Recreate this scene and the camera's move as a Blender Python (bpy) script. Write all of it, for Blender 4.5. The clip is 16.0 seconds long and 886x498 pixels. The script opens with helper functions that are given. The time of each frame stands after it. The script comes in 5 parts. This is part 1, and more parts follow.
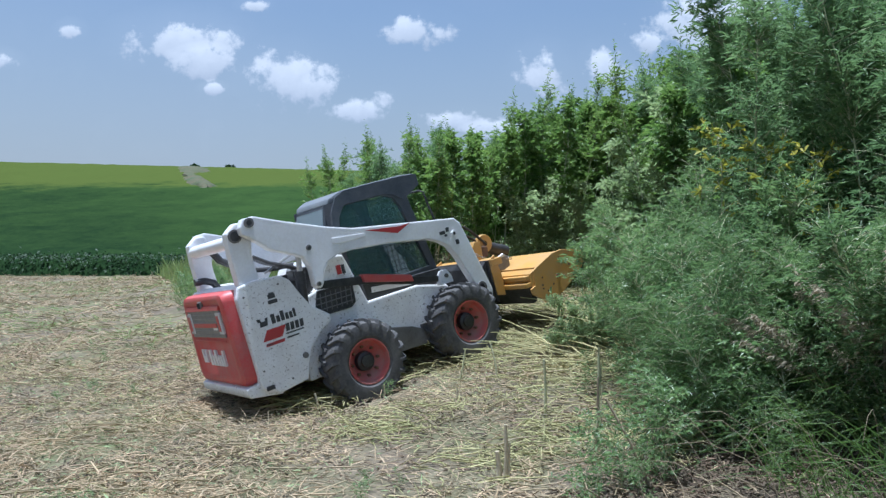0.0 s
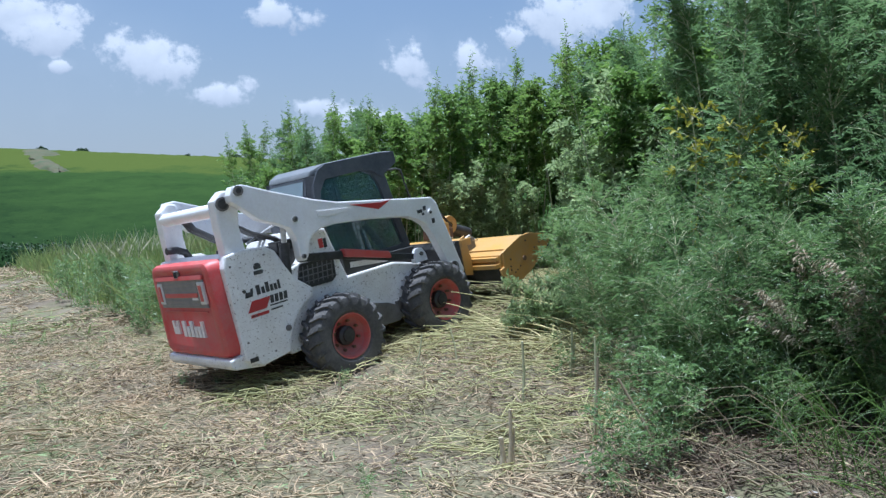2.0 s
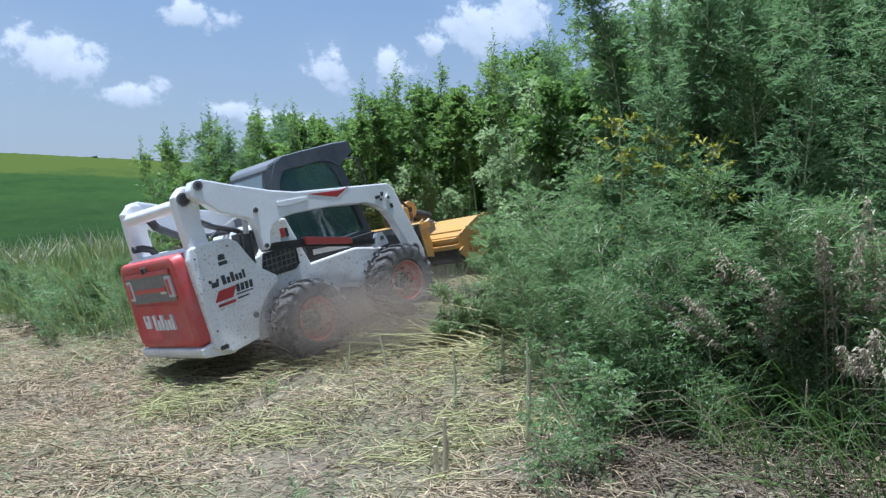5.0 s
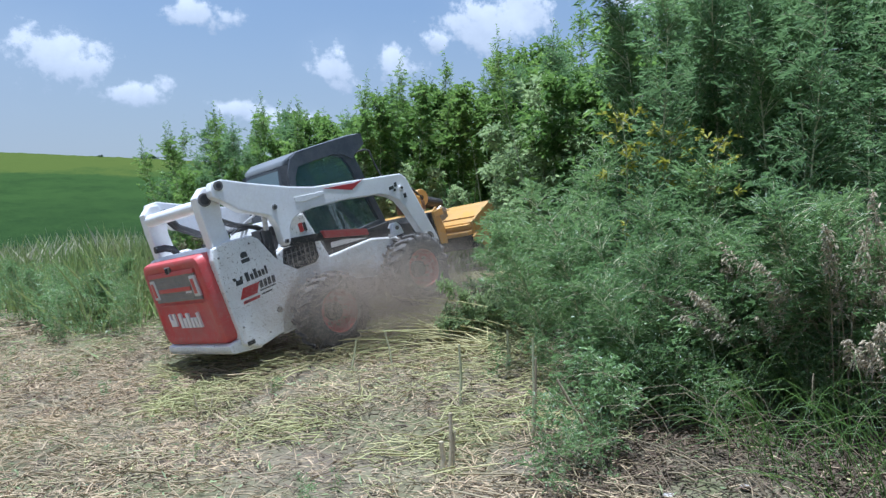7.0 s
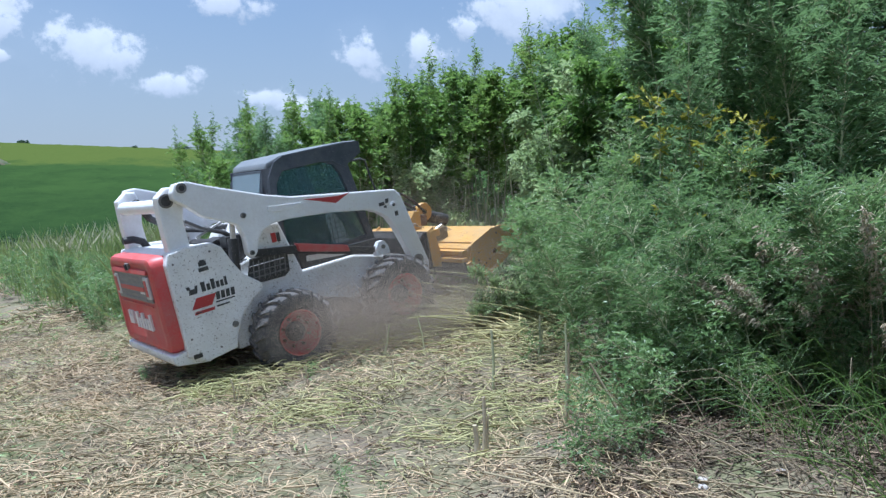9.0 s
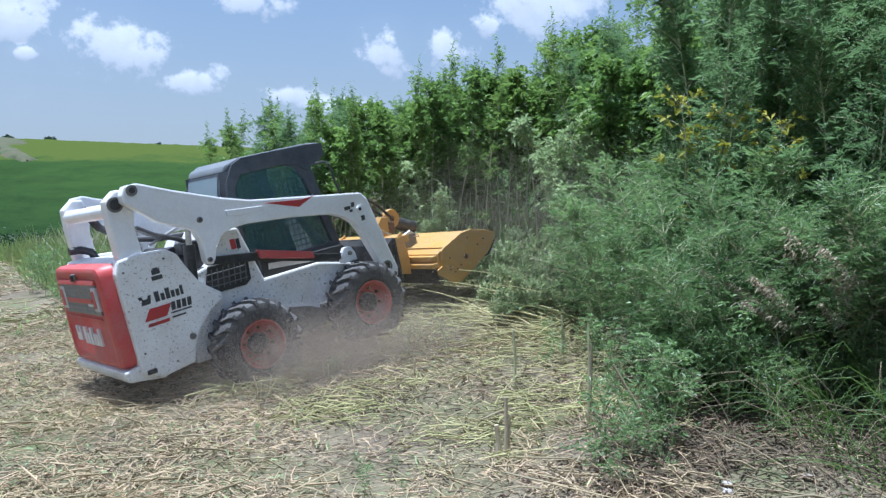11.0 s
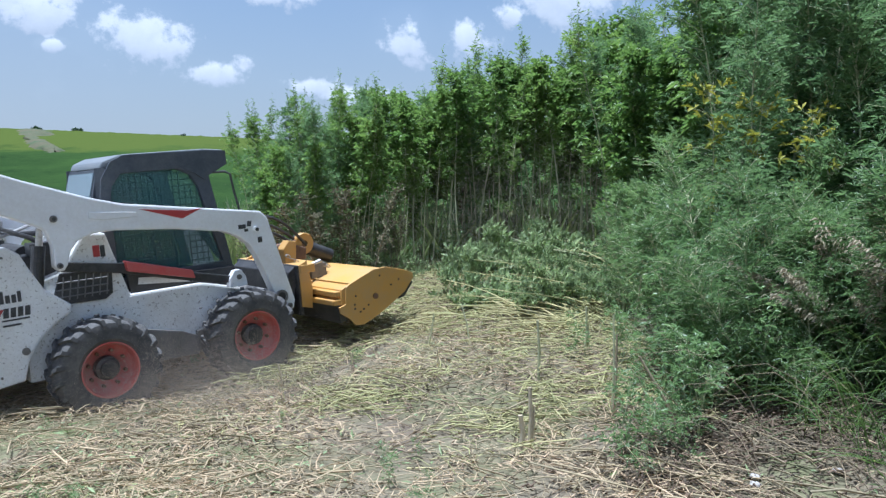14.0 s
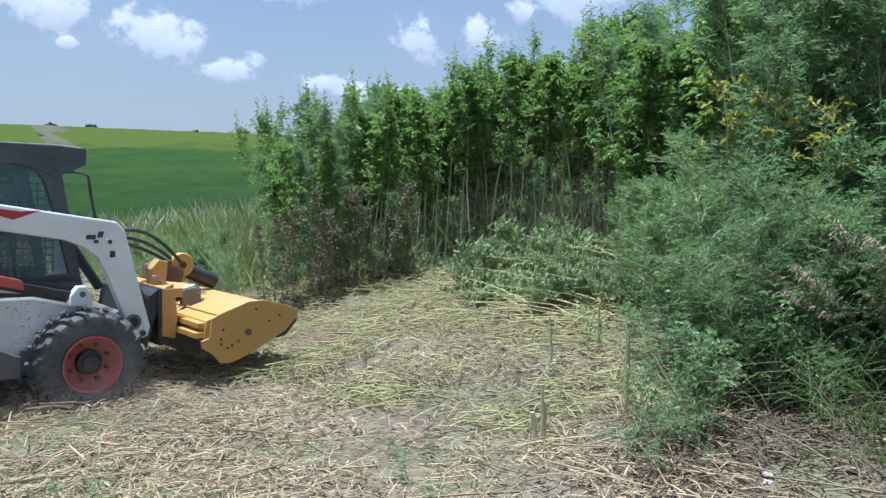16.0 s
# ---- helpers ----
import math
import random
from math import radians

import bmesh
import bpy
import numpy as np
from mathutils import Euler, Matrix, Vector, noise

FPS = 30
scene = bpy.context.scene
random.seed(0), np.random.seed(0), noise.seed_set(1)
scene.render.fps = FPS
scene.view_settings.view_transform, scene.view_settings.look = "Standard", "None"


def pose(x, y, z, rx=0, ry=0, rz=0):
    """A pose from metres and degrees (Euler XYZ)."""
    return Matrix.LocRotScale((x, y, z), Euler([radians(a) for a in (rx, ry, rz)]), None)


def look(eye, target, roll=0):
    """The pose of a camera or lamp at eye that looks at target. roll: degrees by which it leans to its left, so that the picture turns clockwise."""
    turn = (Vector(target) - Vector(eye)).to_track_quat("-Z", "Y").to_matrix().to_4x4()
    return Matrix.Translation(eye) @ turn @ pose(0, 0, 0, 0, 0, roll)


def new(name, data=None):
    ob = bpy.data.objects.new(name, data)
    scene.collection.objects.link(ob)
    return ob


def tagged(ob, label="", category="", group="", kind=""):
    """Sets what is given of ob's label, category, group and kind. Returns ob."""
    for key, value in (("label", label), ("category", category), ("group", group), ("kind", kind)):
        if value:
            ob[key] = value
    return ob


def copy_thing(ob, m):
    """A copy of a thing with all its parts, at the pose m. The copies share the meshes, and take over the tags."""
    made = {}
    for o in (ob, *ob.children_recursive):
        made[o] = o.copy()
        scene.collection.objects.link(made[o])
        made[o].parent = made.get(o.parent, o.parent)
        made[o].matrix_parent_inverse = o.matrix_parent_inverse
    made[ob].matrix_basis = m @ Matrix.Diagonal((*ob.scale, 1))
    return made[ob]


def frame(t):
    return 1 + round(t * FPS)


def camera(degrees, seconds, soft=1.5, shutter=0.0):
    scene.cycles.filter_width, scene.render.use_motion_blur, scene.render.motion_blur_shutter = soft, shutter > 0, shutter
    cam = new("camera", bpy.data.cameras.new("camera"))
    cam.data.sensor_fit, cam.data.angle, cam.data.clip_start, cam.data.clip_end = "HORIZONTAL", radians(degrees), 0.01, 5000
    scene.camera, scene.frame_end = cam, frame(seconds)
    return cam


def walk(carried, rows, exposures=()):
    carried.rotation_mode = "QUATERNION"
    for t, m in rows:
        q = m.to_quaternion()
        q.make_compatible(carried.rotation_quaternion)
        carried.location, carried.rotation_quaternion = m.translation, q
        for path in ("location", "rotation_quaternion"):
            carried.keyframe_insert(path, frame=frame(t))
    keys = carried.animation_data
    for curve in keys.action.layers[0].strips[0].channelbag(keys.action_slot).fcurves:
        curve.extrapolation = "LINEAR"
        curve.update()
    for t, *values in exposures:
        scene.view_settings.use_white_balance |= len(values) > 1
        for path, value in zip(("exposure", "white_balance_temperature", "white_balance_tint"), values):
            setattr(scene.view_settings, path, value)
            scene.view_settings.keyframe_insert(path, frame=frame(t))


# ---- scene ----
import functools

cam = camera(61.44, 16.0, soft=1.4)


def cam_pose(x, y, z, yaw, pitch, roll):
    return pose(x, y, z, 90 + pitch, roll, yaw)


CAM_ROWS = [
    (0, 0.000, 0.000, 1.550, -0.00, -0.00, 0.00),
    (0.5, -0.229, 0.063, 1.544, -2.36, -0.18, 0.13),
    (1, -0.409, 0.154, 1.539, -4.95, -0.36, 0.36),
    (1.5, -0.546, 0.292, 1.534, -7.69, -0.59, 0.32),
    (2, -0.770, 0.338, 1.484, -10.00, -0.87, 0.22),
    (2.5, -0.867, 0.355, 1.473, -11.92, -1.00, -0.06),
    (3, -0.865, 0.378, 1.487, -13.53, -0.99, -0.31),
    (3.5, -0.852, 0.396, 1.489, -14.79, -0.80, -0.39),
    (4, -0.843, 0.400, 1.491, -15.68, -0.57, -0.32),
    (6.5, -0.843, 0.395, 1.485, -16.29, -0.37, 0.23),
    (7, -0.846, 0.392, 1.482, -15.77, -0.63, 0.41),
    (7.5, -0.854, 0.387, 1.482, -15.21, -0.94, 0.57),
    (8, -0.867, 0.380, 1.479, -14.66, -1.23, 0.72),
    (8.5, -0.859, 0.379, 1.475, -14.05, -1.47, 0.82),
    (9, -0.870, 0.372, 1.470, -13.50, -1.57, 0.78),
    (9.5, -0.876, 0.372, 1.473, -12.88, -1.69, 0.74),
    (12, -0.888, 0.397, 1.478, -11.68, -1.68, 0.25),
    (12.5, -0.893, 0.402, 1.472, -11.51, -1.66, 0.25),
    (13, -0.903, 0.397, 1.467, -11.09, -1.87, 0.27),
    (13.5, -0.898, 0.399, 1.462, -10.60, -2.14, 0.28),
    (14, -0.902, 0.394, 1.464, -10.27, -2.34, 0.17),
    (14.5, -0.903, 0.398, 1.464, -10.07, -2.39, 0.08),
    (15, -0.905, 0.397, 1.468, -9.91, -2.46, 0.03),
    (15.5, -0.905, 0.386, 1.473, -9.70, -2.53, 0.07),
    (16, -0.909, 0.386, 1.472, -9.39, -2.66, 0.15),
]
walk(cam, [(r[0], cam_pose(*r[1:])) for r in CAM_ROWS], [(0, 0.47, 5210, 10), (4, 0.54, 5160, 10), (9.5, 0.60, 5150, 10), (12, 0.66, 5150, 10), (16, 0.65, 5250, 10)])

# ---- world, sun, exposure ----
SUN_TO = Vector((-0.12, -0.02, 0.98)).normalized()
SUN_EL = math.asin(SUN_TO.z)
SUN_AZ = math.atan2(SUN_TO.x, SUN_TO.y)


def build_world():
    w = bpy.data.worlds.new("sky")
    scene.world = w
    w.use_nodes = True
    nt = w.node_tree
    n, l = nt.nodes, nt.links
    n.clear()
    out = n.new("ShaderNodeOutputWorld")
    bg = n.new("ShaderNodeBackground")
    bg.inputs["Strength"].default_value = 0.080
    l.new(bg.outputs[0], out.inputs[0])
    sky = n.new("ShaderNodeTexSky")
    sky.sky_type = "NISHITA"
    sky.sun_disc = False
    sky.sun_elevation = SUN_EL
    sky.sun_rotation = SUN_AZ
    sky.air_density, sky.dust_density, sky.ozone_density = 1.4, 2.8, 1.1
    tc = n.new("ShaderNodeTexCoord")
    sep = n.new("ShaderNodeSeparateXYZ")
    l.new(tc.outputs["Generated"], sep.inputs[0])

    def m(op, a, b=None, c=None, clamp=False):
        k = n.new("ShaderNodeMath")
        k.operation = op
        k.use_clamp = clamp
        for i, v in enumerate((a, b, c)):
            if v is None:
                continue
            if isinstance(v, (int, float)):
                k.inputs[i].default_value = v
            else:
                l.new(v, k.inputs[i])
        return k.outputs[0]

    ysafe = m("MAXIMUM", sep.outputs[1], 0.02)
    u = m("DIVIDE", sep.outputs[0], ysafe)
    v = m("DIVIDE", sep.outputs[2], ysafe)
    # cumulus puffs: (azimuth tangent, elevation tangent, half width, half height)
    puffs = [(-0.352, 0.272, 0.060, 0.030), (-0.318, 0.252, 0.045, 0.022), (-0.293, 0.272, 0.022, 0.020),
             (-0.205, 0.225, 0.055, 0.034), (-0.165, 0.215, 0.030, 0.020), (-0.113, 0.184, 0.036, 0.016),
             (-0.079, 0.199, 0.016, 0.011), (-0.040, 0.291, 0.042, 0.020), (0.135, 0.232, 0.030, 0.028),
             (-0.253, 0.325, 0.018, 0.008), (-0.500, 0.292, 0.014, 0.011), (-0.306, 0.215, 0.014, 0.007),
             (-0.594, 0.250, 0.020, 0.012), (0.345, 0.302, 0.070, 0.040),
             (0.405, 0.330, 0.050, 0.050), (0.220, 0.242, 0.028, 0.024), (0.275, 0.275, 0.022, 0.014),
             (0.020, 0.170, 0.050, 0.014), (0.070, 0.160, 0.040, 0.012),
             (-0.700, 0.330, 0.060, 0.030), (0.62, 0.36, 0.08, 0.04), (0.90, 0.30, 0.10, 0.05), (-1.0, 0.42, 0.12, 0.05)]
    field = None
    base = None
    for cu, cv, hw, hh in puffs:
        du = m("MULTIPLY", m("SUBTRACT", u, cu), 0.76 / hw)
        dv = m("MULTIPLY", m("SUBTRACT", v, cv), 0.76 / hh)
        d = m("SQRT", m("ADD", m("MULTIPLY", du, du), m("MULTIPLY", dv, dv)))
        f = m("SUBTRACT", 1.0, d)
        field = f if field is None else m("MAXIMUM", field, f)
        g = m("ADD", m("MULTIPLY", dv, 0.5), 0.5, clamp=True)
        sel = m("MULTIPLY", m("ADD", f, 0.6, clamp=True), g)
        base = sel if base is None else m("MAXIMUM", base, sel)
    comb = n.new("ShaderNodeCombineXYZ")
    l.new(u, comb.inputs[0])
    l.new(v, comb.inputs[1])
    noise_a = n.new("ShaderNodeTexNoise")
    noise_a.inputs["Scale"].default_value = 27
    noise_a.inputs["Detail"].default_value = 8
    noise_a.inputs["Roughness"].default_value = 0.62
    l.new(comb.outputs[0], noise_a.inputs["Vector"])
    nz = m("MULTIPLY", m("SUBTRACT", noise_a.outputs["Fac"], 0.5), 2.8)
    dens = m("ADD", field, nz)
    mr = n.new("ShaderNodeMapRange")
    mr.interpolation_type = "SMOOTHSTEP"
    mr.inputs["From Min"].default_value = 0.08
    mr.inputs["From Max"].default_value = 0.62
    l.new(dens, mr.inputs["Value"])
    # thin haze streaks all over the sky
    noise_b = n.new("ShaderNodeTexNoise")
    noise_b.inputs["Scale"].default_value = 3.0
    noise_b.inputs["Detail"].default_value = 5
    l.new(tc.outputs["Generated"], noise_b.inputs["Vector"])
    veil = m("MULTIPLY", m("SUBTRACT", noise_b.outputs["Fac"], 0.35, clamp=True), 0.35)
    cover = m("MAXIMUM", mr.outputs[0], veil, clamp=True)
    tone = n.new("ShaderNodeMix")
    tone.data_type = "RGBA"
    tone.inputs["A"].default_value = (4.0, 4.4, 5.0, 1)
    tone.inputs["B"].default_value = (7.9, 8.0, 8.1, 1)
    l.new(m("ADD", base, m("MULTIPLY", nz, 0.25), clamp=True), tone.inputs["Factor"])
    # paler towards the horizon
    haze = n.new("ShaderNodeMix")
    haze.data_type = "RGBA"
    haze.inputs["B"].default_value = (4.35, 4.5, 4.75, 1)
    hz = n.new("ShaderNodeMapRange")
    hz.inputs["From Min"].default_value = 0.0
    hz.inputs["From Max"].default_value = 0.30
    hz.inputs["To Min"].default_value = 0.8
    hz.inputs["To Max"].default_value = 0.12
    l.new(sep.outputs[2], hz.inputs["Value"])
    l.new(hz.outputs[0], haze.inputs["Factor"])
    l.new(sky.outputs[0], haze.inputs["A"])
    mix = n.new("ShaderNodeMix")
    mix.data_type = "RGBA"
    l.new(cover, mix.inputs["Factor"])
    l.new(haze.outputs["Result"], mix.inputs["A"])
    l.new(tone.outputs["Result"], mix.inputs["B"])
    l.new(mix.outputs["Result"], bg.inputs["Color"])


build_world()
sun_data = bpy.data.lights.new("sun", "SUN")
sun_data.energy, sun_data.angle, sun_data.color = 5.0, radians(0.6), (1.0, 0.98, 0.93)
sun = new("sun", sun_data)
sun.matrix_world = look(SUN_TO * 60, (0, 0, 0))

# ---- materials ----


def mat(name, base, rough=0.6, metal=0.0, second=None, scale=6.0, amount=0.5, fine=60.0, bump=0.15, spots=None,
        island=0.0, translucent=0.0, spec=0.5, bump_dist=0.01, spot_scale=22.0, spot_at=0.66, alpha=1.0):
    """A surface with variation at two scales, optional dirt spots, per-piece variation and light through it."""
    ma = bpy.data.materials.new(name)
    ma.use_nodes = True
    nt = ma.node_tree
    n, l = nt.nodes, nt.links
    p = n["Principled BSDF"]
    p.inputs["Roughness"].default_value = rough
    p.inputs["Metallic"].default_value = metal
    p.inputs["Specular IOR Level"].default_value = spec
    p.inputs["Alpha"].default_value = alpha
    tc = n.new("ShaderNodeTexCoord")
    big = n.new("ShaderNodeTexNoise")
    big.inputs["Scale"].default_value = scale
    big.inputs["Detail"].default_value = 6
    big.inputs["Roughness"].default_value = 0.65
    small = n.new("ShaderNodeTexNoise")
    small.inputs["Scale"].default_value = fine
    small.inputs["Detail"].default_value = 4
    for t in (big, small):
        l.new(tc.outputs["Object"], t.inputs["Vector"])
    mx = n.new("ShaderNodeMix")
    mx.data_type = "RGBA"
    sec = second or tuple(c * 0.6 for c in base)
    mx.inputs["A"].default_value = (*base, 1)
    mx.inputs["B"].default_value = (*sec, 1)
    ad = n.new("ShaderNodeMath")
    ad.operation = "MULTIPLY_ADD"
    ad.inputs[1].default_value = 0.4
    l.new(small.outputs["Fac"], ad.inputs[0])
    l.new(big.outputs["Fac"], ad.inputs[2])
    rp = n.new("ShaderNodeMapRange")
    rp.inputs["From Min"].default_value = 0.52
    rp.inputs["From Max"].default_value = 0.92
    rp.inputs["To Max"].default_value = amount
    l.new(ad.outputs[0], rp.inputs["Value"])
    l.new(rp.outputs[0], mx.inputs["Factor"])
    col = mx.outputs["Result"]
    if spots:
        sp = n.new("ShaderNodeTexNoise")
        sp.inputs["Scale"].default_value = spot_scale
        sp.inputs["Detail"].default_value = 7
        sp.inputs["Roughness"].default_value = 0.7
        l.new(tc.outputs["Object"], sp.inputs["Vector"])
        sr = n.new("ShaderNodeMapRange")
        sr.inputs["From Min"].default_value = spot_at
        sr.inputs["From Max"].default_value = spot_at + 0.05
        l.new(sp.outputs["Fac"], sr.inputs["Value"])
        m2 = n.new("ShaderNodeMix")
        m2.data_type = "RGBA"
        m2.inputs["B"].default_value = (*spots, 1)
        l.new(col, m2.inputs["A"])
        l.new(sr.outputs[0], m2.inputs["Factor"])
        col = m2.outputs["Result"]
    if island:
        ge = n.new("ShaderNodeNewGeometry")
        oi = n.new("ShaderNodeObjectInfo")
        av = n.new("ShaderNodeMath")
        av.operation = "MULTIPLY_ADD"
        av.inputs[1].default_value = 0.65
        l.new(ge.outputs["Random Per Island"], av.inputs[0])
        ob2 = n.new("ShaderNodeMath")
        ob2.operation = "MULTIPLY"
        ob2.inputs[1].default_value = 0.35
        l.new(oi.outputs["Random"], ob2.inputs[0])
        l.new(ob2.outputs[0], av.inputs[2])
        hs = n.new("ShaderNodeHueSaturation")
        vr = n.new("ShaderNodeMapRange")
        vr.inputs["To Min"].default_value = 1 - island
        vr.inputs["To Max"].default_value = 1 + island
        l.new(av.outputs[0], vr.inputs["Value"])
        l.new(vr.outputs[0], hs.inputs["Value"])
        hr = n.new("ShaderNodeMapRange")
        hr.inputs["To Min"].default_value = 0.5 + 0.03 * island
        hr.inputs["To Max"].default_value = 0.5 - 0.05 * island
        l.new(av.outputs[0], hr.inputs["Value"])
        l.new(hr.outputs[0], hs.inputs["Hue"])
        l.new(col, hs.inputs["Color"])
        col = hs.outputs["Color"]
    l.new(col, p.inputs["Base Color"])
    if bump:
        bp = n.new("ShaderNodeBump")
        bp.inputs["Strength"].default_value = bump
        bp.inputs["Distance"].default_value = bump_dist
        l.new(ad.outputs[0], bp.inputs["Height"])
        l.new(bp.outputs[0], p.inputs["Normal"])
    if translucent:
        tr = n.new("ShaderNodeBsdfTranslucent")
        l.new(col, tr.inputs["Color"])
        ms = n.new("ShaderNodeMixShader")
        ms.inputs[0].default_value = translucent
        l.new(p.outputs[0], ms.inputs[1])
        l.new(tr.outputs[0], ms.inputs[2])
        l.new(ms.outputs[0], n["Material Output"].inputs[0])
    return ma


WHITE = mat("white_paint", (0.82, 0.82, 0.83), 0.40, second=(0.58, 0.55, 0.51), scale=3, amount=0.5, fine=40,
            bump=0.05, spots=(0.16, 0.14, 0.12), spot_scale=34, spot_at=0.665)
PANEL = mat("muddy_white_paint", (0.80, 0.80, 0.79), 0.5, second=(0.50, 0.46, 0.41), scale=2.5, amount=0.6, fine=50,
            bump=0.06, spots=(0.24, 0.21, 0.18), spot_scale=46, spot_at=0.588)
RED = mat("red_paint", (0.52, 0.050, 0.048), 0.48, second=(0.40, 0.15, 0.135), scale=5, amount=0.75, bump=0.05,
          spots=(0.40, 0.24, 0.21), spot_scale=30, spot_at=0.66)
DECAL_RED = mat("red_decal", (0.42, 0.035, 0.035), 0.45, second=(0.28, 0.05, 0.05), scale=9, bump=0.02)
DECAL_DARK = mat("dark_decal", (0.025, 0.025, 0.028), 0.5, second=(0.12, 0.12, 0.12), scale=30, bump=0.0)
DECAL_WHITE = mat("white_decal", (0.75, 0.73, 0.72), 0.5, second=(0.6, 0.5, 0.48), scale=20, bump=0.0)
CAB = mat("slate_plastic", (0.040, 0.046, 0.058), 0.5, second=(0.11, 0.115, 0.12), scale=4, amount=0.7, bump=0.05)
ROOF = mat("dusty_roof_plastic", (0.145, 0.16, 0.17), 0.5, second=(0.22, 0.22, 0.22), scale=3, amount=0.7, bump=0.05)
BLACK = mat("black_steel", (0.018, 0.018, 0.020), 0.5, second=(0.08, 0.075, 0.07), scale=7, amount=0.7, bump=0.1)
GREY = mat("grey_steel", (0.20, 0.19, 0.18), 0.55, metal=0.2, second=(0.10, 0.09, 0.08), scale=8, amount=0.8, bump=0.12)
RUBBER = mat("dusty_tyre_rubber", (0.070, 0.069, 0.069), 0.9, second=(0.165, 0.155, 0.145), scale=5, amount=0.85, fine=45,
             bump=0.25, spec=0.2)
RIM = mat("dusty_red_rim", (0.54, 0.085, 0.075), 0.65, second=(0.34, 0.20, 0.17), scale=6, amount=0.9, bump=0.1)
YELLOW = mat("worn_yellow_paint", (0.55, 0.29, 0.055), 0.5, second=(0.44, 0.29, 0.13), scale=4, amount=0.9, bump=0.08,
             spots=(0.10, 0.07, 0.05), spot_scale=20, spot_at=0.70)
RUST = mat("rusty_steel", (0.20, 0.11, 0.06), 0.7, second=(0.10, 0.06, 0.045), scale=12, amount=0.9, bump=0.2)
CHROME = mat("chain_steel", (0.55, 0.54, 0.52), 0.35, metal=0.9, second=(0.25, 0.2, 0.16), scale=15, bump=0.1)
LAMP = mat("clear_lamp_plastic", (0.62, 0.62, 0.62), 0.2, second=(0.4, 0.38, 0.38), scale=12, bump=0.0)
SMOKE = mat("smoked_grille", (0.17, 0.165, 0.165), 0.5, second=(0.28, 0.25, 0.24), scale=10, amount=0.7, bump=0.3, fine=120)


def glass_mat(name, tint, alpha):
    ma = bpy.data.materials.new(name)
    ma.use_nodes = True
    nt = ma.node_tree
    n, l = nt.nodes, nt.links
    p = n["Principled BSDF"]
    p.inputs["Base Color"].default_value = (*tint, 1)
    p.inputs["Roughness"].default_value = 0.06
    p.inputs["Specular IOR Level"].default_value = 0.5
    no = n.new("ShaderNodeTexNoise")
    no.inputs["Scale"].default_value = 4
    no.inputs["Detail"].default_value = 6
    tc = n.new("ShaderNodeTexCoord")
    l.new(tc.outputs["Object"], no.inputs["Vector"])
    mr = n.new("ShaderNodeMapRange")
    mr.inputs["To Min"].default_value = alpha - 0.12
    mr.inputs["To Max"].default_value = alpha + 0.12
    l.new(no.outputs["Fac"], mr.inputs["Value"])
    l.new(mr.outputs[0], p.inputs["Alpha"])
    return ma


GLASS = glass_mat("tinted_cab_glass", (0.07, 0.15, 0.155), 0.45)
# pale grey-blue tint stands in for sky reflected in the rear pane
REARGLASS = glass_mat("rear_cab_glass", (0.27, 0.34, 0.37), 0.82)


def ground_mat():
    """Soil with trampled straw, green where the field and the verge grow."""
    ma = mat("straw_covered_soil", (0.112, 0.086, 0.066), 0.95, second=(0.20, 0.175, 0.12), scale=1.6, amount=1.0, fine=28,
             bump=0.9, spec=0.1, bump_dist=0.03)
    nt = ma.node_tree
    n, l = nt.nodes, nt.links
    p = n["Principled BSDF"]
    src = p.inputs["Base Color"].links[0].from_socket
    tc = n.new("ShaderNodeTexCoord")
    # pale straw fibres lying every way
    last = src
    for rot, sc in ((0.4, 1.0), (2.0, 1.3), (1.2, 0.8)):
        mp = n.new("ShaderNodeMapping")
        mp.inputs["Rotation"].default_value = (0, 0, rot)
        mp.inputs["Scale"].default_value = (8 * sc, 90 * sc, 8)
        l.new(tc.outputs["Object"], mp.inputs["Vector"])
        no = n.new("ShaderNodeTexNoise")
        no.inputs["Scale"].default_value = 1.0
        no.inputs["Detail"].default_value = 2
        l.new(mp.outputs[0], no.inputs["Vector"])
        mr = n.new("ShaderNodeMapRange")
        mr.inputs["From Min"].default_value = 0.56
        mr.inputs["From Max"].default_value = 0.66
        mr.inputs["To Max"].default_value = 0.45
        l.new(no.outputs["Fac"], mr.inputs["Value"])
        mx = n.new("ShaderNodeMix")
        mx.data_type = "RGBA"
        mx.inputs["B"].default_value = (0.25, 0.21, 0.14, 1)
        l.new(mr.outputs[0], mx.inputs["Factor"])
        l.new(last, mx.inputs["A"])
        last = mx.outputs["Result"]
    # green regrowth patches
    no = n.new("ShaderNodeTexNoise")
    no.inputs["Scale"].default_value = 0.55
    no.inputs["Detail"].default_value = 7
    no.inputs["Roughness"].default_value = 0.7
    l.new(tc.outputs["Object"], no.inputs["Vector"])
    mr = n.new("ShaderNodeMapRange")
    mr.inputs["From Min"].default_value = 0.46
    mr.inputs["From Max"].default_value = 0.62
    mr.inputs["To Max"].default_value = 0.8
    l.new(no.outputs["Fac"], mr.inputs["Value"])
    mx = n.new("ShaderNodeMix")
    mx.data_type = "RGBA"
    mx.inputs["B"].default_value = (0.13, 0.15, 0.06, 1)
    l.new(mr.outputs[0], mx.inputs["Factor"])
    l.new(last, mx.inputs["A"])
    l.new(mx.outputs["Result"], p.inputs["Base Color"])
    return ma


